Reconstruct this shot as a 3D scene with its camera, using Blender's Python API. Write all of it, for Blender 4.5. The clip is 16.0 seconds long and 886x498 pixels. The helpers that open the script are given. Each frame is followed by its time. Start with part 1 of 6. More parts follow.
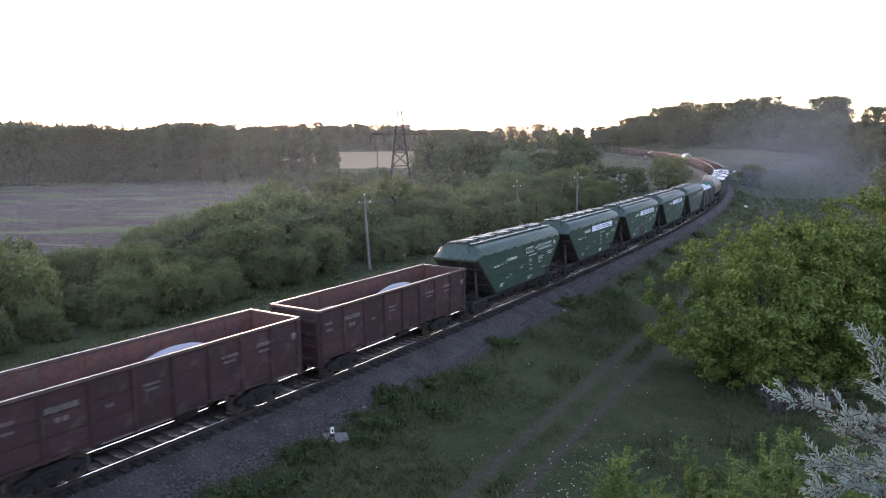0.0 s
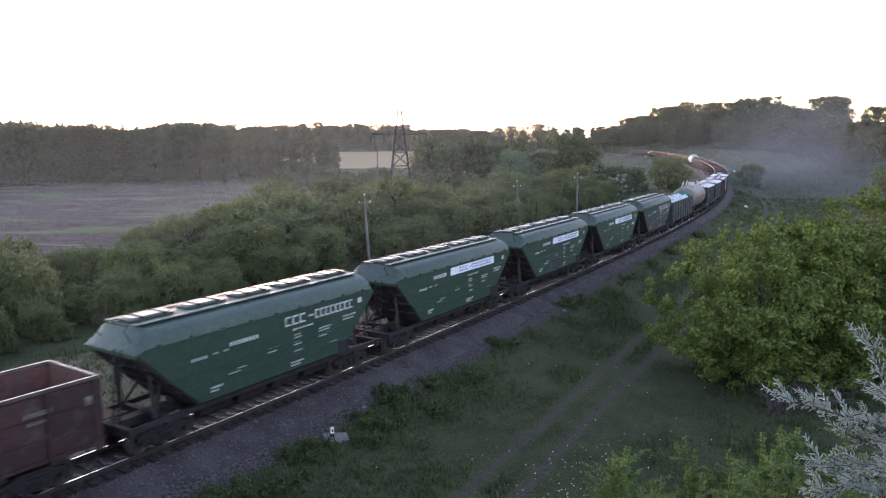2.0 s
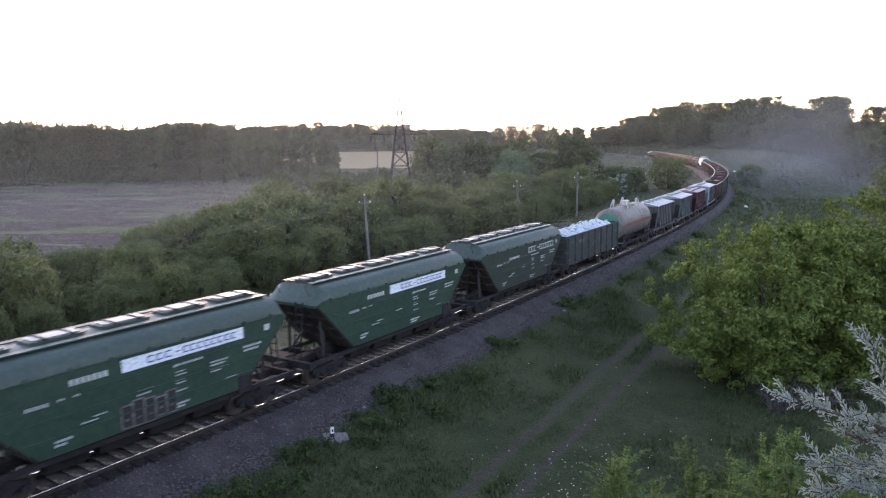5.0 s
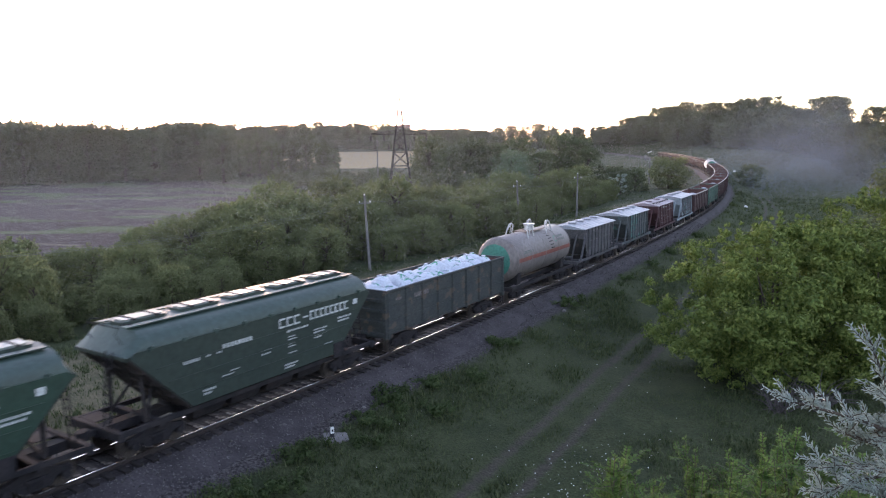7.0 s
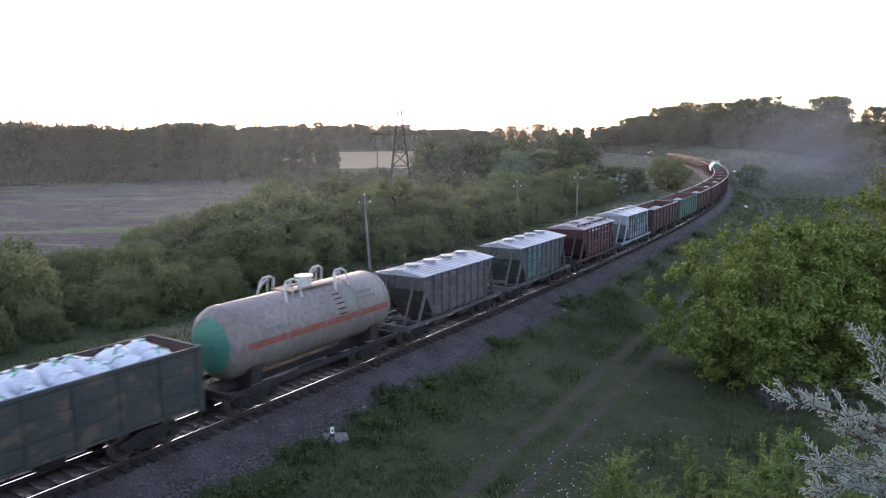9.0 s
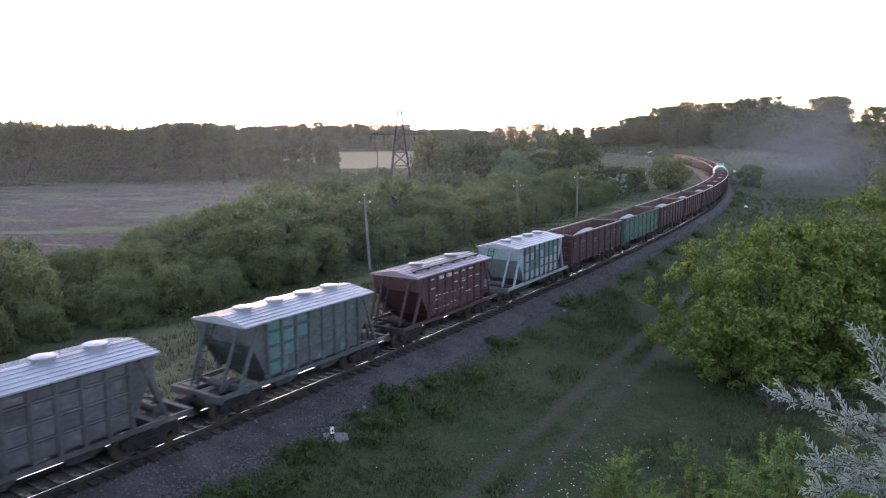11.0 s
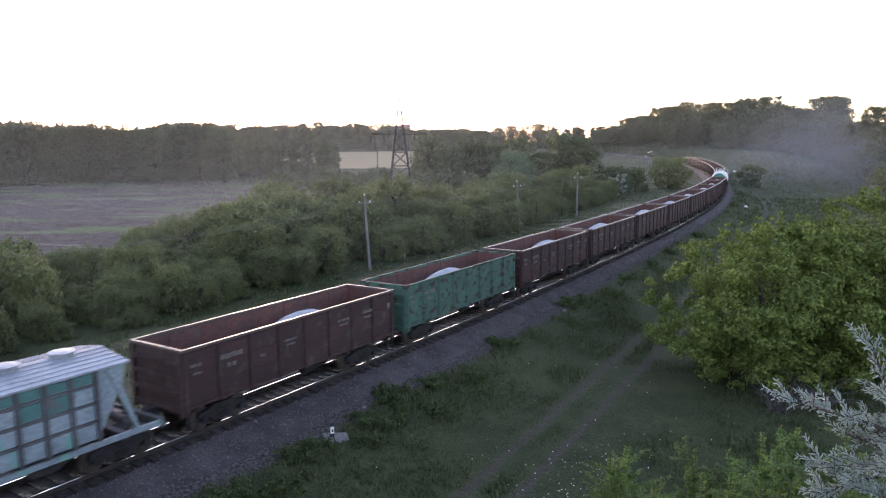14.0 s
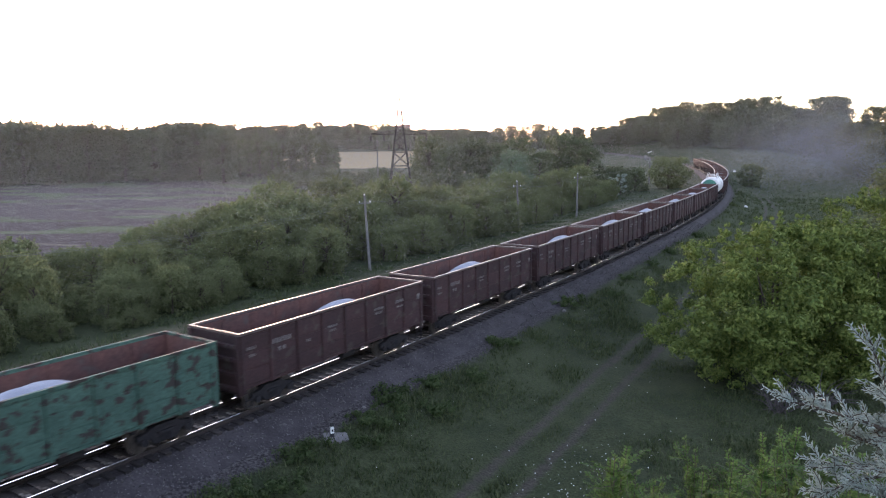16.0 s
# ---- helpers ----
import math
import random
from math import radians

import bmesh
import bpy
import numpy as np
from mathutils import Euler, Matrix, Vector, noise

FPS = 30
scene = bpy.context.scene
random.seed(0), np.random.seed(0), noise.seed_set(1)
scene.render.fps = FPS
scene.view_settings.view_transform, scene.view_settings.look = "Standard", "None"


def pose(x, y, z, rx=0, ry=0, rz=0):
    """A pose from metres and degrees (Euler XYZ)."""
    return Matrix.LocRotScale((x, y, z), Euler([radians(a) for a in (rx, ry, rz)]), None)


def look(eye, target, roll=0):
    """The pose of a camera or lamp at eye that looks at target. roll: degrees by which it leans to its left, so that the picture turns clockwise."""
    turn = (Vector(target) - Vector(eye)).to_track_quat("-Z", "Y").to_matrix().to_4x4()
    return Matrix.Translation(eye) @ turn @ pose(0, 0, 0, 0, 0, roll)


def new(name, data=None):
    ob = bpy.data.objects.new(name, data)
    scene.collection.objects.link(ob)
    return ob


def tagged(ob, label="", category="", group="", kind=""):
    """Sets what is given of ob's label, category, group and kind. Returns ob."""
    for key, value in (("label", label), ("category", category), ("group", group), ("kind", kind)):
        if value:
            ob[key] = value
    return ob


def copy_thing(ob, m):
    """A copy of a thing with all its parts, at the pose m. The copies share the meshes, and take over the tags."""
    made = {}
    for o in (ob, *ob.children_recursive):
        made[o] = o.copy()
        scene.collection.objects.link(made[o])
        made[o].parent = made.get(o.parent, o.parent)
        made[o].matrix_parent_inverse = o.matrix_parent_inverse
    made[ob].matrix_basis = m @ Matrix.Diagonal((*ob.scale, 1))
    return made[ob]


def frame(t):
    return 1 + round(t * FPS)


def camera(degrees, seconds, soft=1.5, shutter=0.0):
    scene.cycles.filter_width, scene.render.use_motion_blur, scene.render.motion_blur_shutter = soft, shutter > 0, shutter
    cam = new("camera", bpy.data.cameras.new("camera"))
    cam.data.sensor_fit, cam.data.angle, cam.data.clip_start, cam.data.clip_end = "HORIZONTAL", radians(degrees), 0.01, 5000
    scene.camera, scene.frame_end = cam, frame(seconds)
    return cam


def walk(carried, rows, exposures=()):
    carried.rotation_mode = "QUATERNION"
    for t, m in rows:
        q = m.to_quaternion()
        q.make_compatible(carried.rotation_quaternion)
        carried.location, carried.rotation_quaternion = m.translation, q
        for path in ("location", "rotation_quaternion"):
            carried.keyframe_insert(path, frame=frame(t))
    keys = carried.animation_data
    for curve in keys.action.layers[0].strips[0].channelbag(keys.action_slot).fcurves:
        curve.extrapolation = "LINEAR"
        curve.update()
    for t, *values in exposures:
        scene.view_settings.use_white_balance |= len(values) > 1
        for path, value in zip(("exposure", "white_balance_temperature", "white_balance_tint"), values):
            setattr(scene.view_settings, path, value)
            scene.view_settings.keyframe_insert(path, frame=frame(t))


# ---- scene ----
cam = camera(62.64, 16.0, soft=1.1, shutter=0.4)
EYE = Vector((0.0, 0.0, 10.93))
EYE_POSE = Matrix.Translation(EYE) @ pose(0, 0, 0, 90 - math.degrees(0.1465), 0, 0) @ pose(0, 0, 0, 0, 0, -0.4)
walk(cam, [(0.0, EYE_POSE), (16.0, EYE_POSE)], exposures=[(0.0, 3.4, 6250, 33), (16.0, 3.4, 6250, 33)])

# ---- light: the sun stands just over the horizon, the sky does the rest ----
SUN_AZ, SUN_EL = radians(-13.7), radians(3.6)
world = bpy.data.worlds.new("dusk_sky")
scene.world = world
world.use_nodes = True
wn = world.node_tree.nodes
sky = wn.new("ShaderNodeTexSky")
sky.sky_type = "NISHITA"
sky.sun_disc = False
sky.sun_elevation, sky.sun_rotation = SUN_EL, SUN_AZ
sky.altitude, sky.air_density, sky.dust_density, sky.ozone_density = 150, 1.0, 0.5, 1.5
wn["Background"].inputs["Strength"].default_value = 0.15
hazy = wn.new("ShaderNodeHueSaturation")
hazy.inputs["Saturation"].default_value = 0.76
world.node_tree.links.new(sky.outputs[0], hazy.inputs["Color"])
world.node_tree.links.new(hazy.outputs[0], wn["Background"].inputs["Color"])
sun_data = bpy.data.lights.new("sun", "SUN")
sun_data.energy, sun_data.angle, sun_data.color = 0.35, radians(4.0), (1.0, 0.68, 0.42)
sun = new("sun", sun_data)
SUN_DIR = Vector((math.sin(SUN_AZ) * math.cos(SUN_EL), math.cos(SUN_AZ) * math.cos(SUN_EL), math.sin(SUN_EL)))
sun.matrix_world = look(SUN_DIR * 300, (0, 0, 0))


# ---- materials ----
def rgba(c):
    return (c[0], c[1], c[2], 1.0)


def surface(name, c1, c2, scale=1.0, fine=14.0, rough=0.8, bump=0.2, metal=0.0, spots=None, spot_size=3.0, spot_cover=0.55, vary=0.0, spec=0.3, stretch=(1, 1, 1)):
    """Two-scale noise colour with optional worn spots and fine relief."""
    m = bpy.data.materials.new(name)
    m.use_nodes = True
    t = m.node_tree
    n, l = t.nodes, t.links
    bs = n["Principled BSDF"]
    co = n.new("ShaderNodeTexCoord")
    mp = n.new("ShaderNodeMapping")
    mp.inputs["Scale"].default_value = stretch
    l.new(co.outputs["Object"], mp.inputs["Vector"])

    def noisy(sc, detail=5.0):
        q = n.new("ShaderNodeTexNoise")
        q.inputs["Scale"].default_value, q.inputs["Detail"].default_value = sc, detail
        l.new(mp.outputs[0], q.inputs["Vector"])
        return q

    def mixed(f, a, b, kind="MIX"):
        x = n.new("ShaderNodeMix")
        x.data_type, x.blend_type = "RGBA", kind
        for k, v in ((0, f), (6, a), (7, b)):
            if isinstance(v, (float, int)):
                x.inputs[k].default_value = v
            elif isinstance(v, tuple):
                x.inputs[k].default_value = v
            else:
                l.new(v, x.inputs[k])
        return x.outputs[2]

    def band(src, lo, hi):
        r = n.new("ShaderNodeMapRange")
        r.inputs[1].default_value, r.inputs[2].default_value = lo, hi
        l.new(src, r.inputs[0])
        return r.outputs[0]

    big, small = noisy(scale), noisy(fine)
    col = mixed(band(big.outputs["Fac"], 0.35, 0.65), rgba(c1), rgba(c2))
    grain = mixed(band(small.outputs["Fac"], 0.3, 0.7), (0.72, 0.72, 0.72, 1), (1.22, 1.22, 1.22, 1))
    col = mixed(1.0, col, grain, "MULTIPLY")
    if spots:
        sp = noisy(spot_size, 8.0)
        col = mixed(band(sp.outputs["Fac"], spot_cover, spot_cover + 0.06), col, rgba(spots))
    if vary:
        oi = n.new("ShaderNodeObjectInfo")
        hv = n.new("ShaderNodeHueSaturation")
        r = n.new("ShaderNodeMapRange")
        r.inputs[3].default_value, r.inputs[4].default_value = 1 - vary, 1 + vary
        l.new(oi.outputs["Random"], r.inputs[0])
        l.new(r.outputs[0], hv.inputs["Value"])
        l.new(col, hv.inputs["Color"])
        col = hv.outputs[0]
    l.new(col, bs.inputs["Base Color"])
    bs.inputs["Roughness"].default_value, bs.inputs["Metallic"].default_value = rough, metal
    bs.inputs["Specular IOR Level"].default_value = spec
    if bump:
        b = n.new("ShaderNodeBump")
        b.inputs["Strength"].default_value, b.inputs["Distance"].default_value = bump, 0.02
        l.new(small.outputs["Fac"], b.inputs["Height"])
        l.new(b.outputs[0], bs.inputs["Normal"])
    return m


def leafy(name, c1, c2, rough=0.7, through_share=0.35, vary=0.15):
    """Thin leaves: light passes through, every leaf a little different."""
    m = bpy.data.materials.new(name)
    m.use_nodes = True
    t = m.node_tree
    n, l = t.nodes, t.links
    out, bs = n["Material Output"], n["Principled BSDF"]
    ge, oi = n.new("ShaderNodeNewGeometry"), n.new("ShaderNodeObjectInfo")
    mx = n.new("ShaderNodeMix")
    mx.data_type = "RGBA"
    mx.inputs[6].default_value, mx.inputs[7].default_value = rgba(c1), rgba(c2)
    l.new(ge.outputs["Random Per Island"], mx.inputs[0])
    hv, r = n.new("ShaderNodeHueSaturation"), n.new("ShaderNodeMapRange")
    r.inputs[3].default_value, r.inputs[4].default_value = 1 - vary, 1 + vary
    l.new(oi.outputs["Random"], r.inputs[0])
    l.new(r.outputs[0], hv.inputs["Value"])
    l.new(mx.outputs[2], hv.inputs["Color"])
    bs.inputs["Roughness"].default_value, bs.inputs["Specular IOR Level"].default_value = rough, 0.12
    l.new(hv.outputs[0], bs.inputs["Base Color"])
    tr, ms = n.new("ShaderNodeBsdfTranslucent"), n.new("ShaderNodeMixShader")
    l.new(hv.outputs[0], tr.inputs["Color"])
    ms.inputs[0].default_value = through_share
    l.new(bs.outputs[0], ms.inputs[1])
    l.new(tr.outputs[0], ms.inputs[2])
    l.new(ms.outputs[0], out.inputs["Surface"])
    return m


RED = surface("red_brown_paint", (0.047, 0.022, 0.022), (0.032, 0.017, 0.018), 0.7, 9, 0.75, 0.25, spots=(0.05, 0.036, 0.032), spot_size=2.2, spot_cover=0.57, vary=0.2)
RED_IN = surface("rusty_inner_wall", (0.10, 0.046, 0.038), (0.068, 0.037, 0.033), 0.8, 8, 0.9, 0.3, spots=(0.07, 0.05, 0.045), spot_size=1.6, spot_cover=0.6, vary=0.2)
GREEN_OLD = surface("chipped_green_paint", (0.036, 0.080, 0.061), (0.048, 0.100, 0.076), 0.8, 10, 0.7, 0.3, spots=(0.032, 0.025, 0.022), spot_size=2.1, spot_cover=0.535, stretch=(1.0, 1, 1.3))
DARK_GREEN = surface("faded_dark_green_paint", (0.030, 0.037, 0.037), (0.042, 0.046, 0.043), 0.6, 10, 0.75, 0.3, spots=(0.072, 0.058, 0.046), spot_size=1.7, spot_cover=0.57)
HOPPER_GREEN = surface("green_wagon_paint", (0.017, 0.040, 0.028), (0.023, 0.049, 0.034), 0.5, 6, 0.45, 0.1, vary=0.12, spec=0.45)
HOPPER_DARK = surface("dull_green_wagon_paint", (0.020, 0.033, 0.027), (0.026, 0.040, 0.032), 0.5, 6, 0.5, 0.1, vary=0.1, spec=0.45)
HOPPER_ROOF = surface("green_roof_paint", (0.024, 0.045, 0.036), (0.032, 0.055, 0.045), 0.6, 6, 0.55, 0.12, vary=0.1, spec=0.5)
HATCH_PALE = surface("worn_hatch_metal", (0.20, 0.21, 0.19), (0.12, 0.15, 0.13), 1.2, 8, 0.45, 0.15, spec=0.5)
CHASSIS = surface("sooty_black_steel", (0.022, 0.021, 0.023), (0.036, 0.032, 0.032), 1.2, 12, 0.85, 0.3, spec=0.1)
SLOPE_DARK = surface("dark_brown_slope_steel", (0.036, 0.029, 0.027), (0.026, 0.023, 0.023), 0.9, 8, 0.7, 0.25)
WHEEL = surface("wheel_steel", (0.06, 0.05, 0.045), (0.10, 0.085, 0.075), 3, 20, 0.5, 0.2, metal=0.6)
# Paler than the red paint: skylight caught by the rims is coloured in.
RIM_PALE = surface("worn_top_rail_steel", (0.10, 0.072, 0.066), (0.062, 0.044, 0.042), 1.0, 10, 0.4, 0.15, spec=0.5)
LETTER = surface("white_stencil_paint", (0.46, 0.48, 0.47), (0.35, 0.38, 0.37), 2.0, 20, 0.7, 0.0)
LETTER_DIM = surface("faded_stencil_paint", (0.17, 0.155, 0.15), (0.085, 0.072, 0.07), 4.0, 25, 0.8, 0.0)
BANNER = surface("white_banner_sheet", (0.62, 0.65, 0.72), (0.56, 0.60, 0.68), 1.0, 10, 0.6, 0.0)
BANNER_INK = surface("blue_banner_ink", (0.07, 0.09, 0.22), (0.09, 0.11, 0.25), 2.0, 10, 0.6, 0.0)
GREY_CEMENT = surface("cement_dusted_grey_steel", (0.080, 0.078, 0.082), (0.056, 0.055, 0.058), 0.6, 8, 0.8, 0.3, spots=(0.11, 0.10, 0.095), spot_size=1.4, spot_cover=0.6, vary=0.15)
TEAL_CEMENT = surface("cement_dusted_teal_steel", (0.072, 0.080, 0.082), (0.052, 0.060, 0.061), 0.6, 8, 0.8, 0.3, spots=(0.07, 0.14, 0.13), spot_size=1.0, spot_cover=0.6)
BROWN_CEMENT = surface("maroon_hopper_paint", (0.068, 0.030, 0.032), (0.05, 0.025, 0.028), 0.6, 8, 0.7, 0.25)
PALE_CEMENT = surface("pale_blue_hopper_paint", (0.22, 0.26, 0.29), (0.165, 0.20, 0.225), 0.6, 8, 0.7, 0.25, spots=(0.12, 0.27, 0.24), spot_size=0.9, spot_cover=0.58)
TEAL_PATCH = surface("old_teal_paint", (0.045, 0.125, 0.115), (0.062, 0.145, 0.135), 0.9, 9, 0.75, 0.2, spots=(0.09, 0.10, 0.10), spot_size=3.0, spot_cover=0.57)
ROOF_GREY = surface("bare_zinc_roof", (0.235, 0.255, 0.29), (0.165, 0.178, 0.205), 0.7, 9, 0.45, 0.15, spec=0.5)
# Roof dust and the sky's reflection are both put into this bluish grey.
ROOF_MAROON = surface("dusty_maroon_roof", (0.21, 0.18, 0.215), (0.13, 0.095, 0.11), 0.7, 9, 0.5, 0.15, spec=0.5)
TANK_PAINT = surface("grimy_beige_tank_paint", (0.165, 0.146, 0.136), (0.128, 0.112, 0.104), 0.5, 7, 0.55, 0.12, spots=(0.115, 0.092, 0.078), spot_size=0.9, spot_cover=0.66, stretch=(1, 1, 0.4))
TANK_WHITE = surface("white_tank_paint", (0.55, 0.55, 0.55), (0.45, 0.45, 0.45), 0.5, 7, 0.5, 0.1)
TANK_STRIPE = surface("orange_red_stripe_paint", (0.20, 0.062, 0.045), (0.16, 0.055, 0.042), 0.8, 9, 0.6, 0.05)
TANK_GREEN = surface("green_end_paint", (0.03, 0.15, 0.115), (0.032, 0.125, 0.095), 0.8, 9, 0.6, 0.05)
ALU = surface("grey_handrail_steel", (0.42, 0.42, 0.40), (0.32, 0.32, 0.31), 2, 12, 0.45, 0.1)
LOAD = surface("pale_crushed_stone", (0.30, 0.31, 0.34), (0.24, 0.25, 0.28), 1.2, 30, 0.95, 0.6)
SACK = surface("white_woven_sack", (0.46, 0.49, 0.54), (0.36, 0.39, 0.44), 1.5, 16, 0.7, 0.35)
SACK_TIE = surface("green_sack_ribbon", (0.03, 0.28, 0.15), (0.04, 0.22, 0.12), 3, 16, 0.7, 0.1)
RAIL_RUST = surface("rusty_rail_web", (0.040, 0.029, 0.025), (0.028, 0.022, 0.020), 2, 20, 0.8, 0.3)
RAIL_TOP = surface("polished_rail_head", (0.92, 0.90, 0.88), (0.86, 0.84, 0.82), 2, 20, 0.2, 0.02, metal=1.0)
SLEEPER = surface("weathered_sleeper", (0.026, 0.021, 0.019), (0.044, 0.037, 0.033), 1.6, 18, 0.9, 0.4, spots=(0.17, 0.155, 0.145), spot_size=1.3, spot_cover=0.58, vary=0.45)
BALLAST = surface("ballast_stone_bed", (0.056, 0.049, 0.050), (0.030, 0.026, 0.027), 0.9, 11, 0.95, 1.0, spots=(0.115, 0.106, 0.106), spot_size=9, spot_cover=0.62)
BED_DARK = surface("oil_stained_ballast", (0.026, 0.021, 0.020), (0.015, 0.013, 0.013), 0.8, 12, 0.95, 1.0, spots=(0.06, 0.054, 0.052), spot_size=9, spot_cover=0.62)
STONE = surface("ballast_stone", (0.10, 0.092, 0.09), (0.05, 0.045, 0.045), 3, 25, 0.95, 0.3)
CONCRETE = surface("weathered_concrete", (0.16, 0.15, 0.145), (0.11, 0.105, 0.10), 1.5, 18, 0.9, 0.3)
BARK = surface("grey_brown_bark", (0.075, 0.06, 0.048), (0.05, 0.04, 0.034), 3, 20, 0.95, 0.5, stretch=(1, 1, 0.3))
DEADWOOD = surface("dead_grey_twigs", (0.085, 0.073, 0.068), (0.06, 0.052, 0.05), 4, 20, 0.95, 0.3)
PYLON_STEEL = surface("dark_lattice_steel", (0.030, 0.027, 0.027), (0.046, 0.036, 0.032), 1.0, 10, 0.7, 0.1)
PYLON_RED = surface("red_mast_paint", (0.30, 0.07, 0.05), (0.26, 0.06, 0.05), 1.0, 10, 0.7, 0.0)
WIRE = surface("wire_aluminium", (0.12, 0.12, 0.12), (0.10, 0.10, 0.10), 1.0, 10, 0.6, 0.0)
MARK_WHITE = surface("white_post_paint", (0.70, 0.70, 0.68), (0.6, 0.6, 0.58), 6, 30, 0.7, 0.1)
MARK_BLACK = surface("black_post_paint", (0.02, 0.02, 0.022), (0.03, 0.03, 0.03), 6, 30, 0.6, 0.1)
WALL_PALE = surface("pale_plaster_wall", (0.30, 0.27, 0.26), (0.25, 0.225, 0.215), 0.1, 2, 0.9, 0.0)
WALL_GLASS = surface("dark_window_glass", (0.04, 0.045, 0.05), (0.06, 0.06, 0.065), 0.2, 2, 0.15, 0.0, spec=0.6)
ROOF_TILE = surface("dull_red_roof_tiles", (0.22, 0.12, 0.09), (0.17, 0.10, 0.08), 0.3, 3, 0.9, 0.1)
BELT_LEAF = leafy("shrub_leaf", (0.112, 0.13, 0.062), (0.15, 0.166, 0.078), through_share=0.5)
GROVE_LEAF = leafy("grove_leaf", (0.078, 0.096, 0.052), (0.112, 0.13, 0.068), through_share=0.45)
FOREST_LEAF = leafy("forest_leaf", (0.086, 0.1, 0.062), (0.122, 0.134, 0.082), through_share=0.5)
WILLOW_LEAF = leafy("grey_willow_leaf", (0.095, 0.130, 0.080), (0.12, 0.155, 0.10))
SILVER_FAR = leafy("silver_shrub_leaf", (0.22, 0.27, 0.22), (0.28, 0.32, 0.27))
MAPLE_LEAF = leafy("maple_leaf", (0.048, 0.078, 0.018), (0.15, 0.185, 0.046), through_share=0.25)
ASH_LEAF = leafy("bright_pinnate_leaf", (0.046, 0.088, 0.026), (0.092, 0.15, 0.044), through_share=0.4)
SILVER_LEAF = leafy("silver_narrow_leaf", (0.185, 0.23, 0.205), (0.27, 0.315, 0.29), rough=0.4, through_share=0.15)
WEED_LEAF = leafy("weed_leaf", (0.045, 0.068, 0.026), (0.07, 0.095, 0.036))
GRASS_BLADE = leafy("grass_blade", (0.044, 0.062, 0.026), (0.08, 0.094, 0.042), through_share=0.3)
SMOKE = leafy("pale_smoke_mote", (0.19, 0.225, 0.27), (0.21, 0.245, 0.29), rough=1.0, through_share=0.5)
# For pale triangles in the air that imitate haze and veiling glare.
HAZE = leafy("pale_dust_mote", (0.3, 0.285, 0.265), (0.33, 0.315, 0.295), rough=1.0, through_share=0.5)


def ground_material():
    m = bpy.data.materials.new("meadow_ground")
    m.use_nodes = True
    t = m.node_tree
    n, l = t.nodes, t.links
    bs = n["Principled BSDF"]
    co = n.new("ShaderNodeTexCoord")

    def noisy(sc, detail=6.0, stretch=None):
        q = n.new("ShaderNodeTexNoise")
        q.inputs["Scale"].default_value, q.inputs["Detail"].default_value = sc, detail
        if stretch:
            mp = n.new("ShaderNodeMapping")
            mp.inputs["Scale"].default_value = stretch
            mp.inputs["Rotation"].default_value = (0, 0, radians(20))
            l.new(co.outputs["Object"], mp.inputs["Vector"])
            l.new(mp.outputs[0], q.inputs["Vector"])
        else:
            l.new(co.outputs["Object"], q.inputs["Vector"])
        return q.outputs["Fac"]

    def band(src, lo, hi):
        r = n.new("ShaderNodeMapRange")
        r.inputs[1].default_value, r.inputs[2].default_value = lo, hi
        l.new(src, r.inputs[0])
        return r.outputs[0]

    def mix(f, a, b, kind="MIX"):
        x = n.new("ShaderNodeMix")
        x.data_type, x.blend_type = "RGBA", kind
        for k, v in ((0, f), (6, a), (7, b)):
            if isinstance(v, (tuple, float)):
                x.inputs[k].default_value = v
            else:
                l.new(v, x.inputs[k])
        return x.outputs[2]

    def zone(name):
        a = n.new("ShaderNodeAttribute")
        a.attribute_name = name
        return a.outputs["Fac"]

    def times(a, b):
        x = n.new("ShaderNodeMath")
        x.operation = "MULTIPLY"
        l.new(a, x.inputs[0])
        l.new(b, x.inputs[1])
        return x.outputs[0]

    def plus(a, b, k):
        x = n.new("ShaderNodeMath")
        x.operation = "MULTIPLY_ADD"
        l.new(b, x.inputs[0])
        x.inputs[1].default_value = k
        l.new(a, x.inputs[2])
        return x.outputs[0]

    tiny, mid, wide = noisy(9.0, 8.0), noisy(0.8), noisy(0.07)
    grass = mix(band(mid, 0.35, 0.65), (0.024, 0.033, 0.015, 1), (0.038, 0.046, 0.020, 1))
    grass = mix(band(wide, 0.42, 0.62), grass, (0.044, 0.053, 0.025, 1))
    soil = mix(band(noisy(0.9, 5.0, (0.25, 2.2, 1)), 0.4, 0.6), (0.050, 0.037, 0.037, 1), (0.074, 0.056, 0.054, 1))
    soil = mix(band(noisy(0.05, 10.0, (0.9, 1.9, 1)), 0.51, 0.59), soil, (0.082, 0.098, 0.046, 1))
    soil = mix(band(noisy(0.09, 9.0, (0.6, 2.6, 2)), 0.60, 0.64), soil, (0.135, 0.112, 0.09, 1))
    wheat = mix(band(noisy(0.3, 4.0), 0.4, 0.6), (0.25, 0.19, 0.105, 1), (0.30, 0.23, 0.13, 1))
    dry = mix(band(mid, 0.4, 0.6), (0.095, 0.086, 0.052, 1), (0.066, 0.064, 0.036, 1))
    rut = mix(band(noisy(2.5), 0.35, 0.65), (0.056, 0.049, 0.038, 1), (0.044, 0.040, 0.030, 1))
    col = mix(band(plus(zone("dry"), mid, 0.8), 0.75, 1.15), grass, dry)
    col = mix(band(plus(zone("soil"), noisy(0.4), 0.6), 0.62, 0.9), col, soil)
    col = mix(band(plus(zone("wheat"), noisy(0.2), 0.5), 0.62, 0.86), col, wheat)
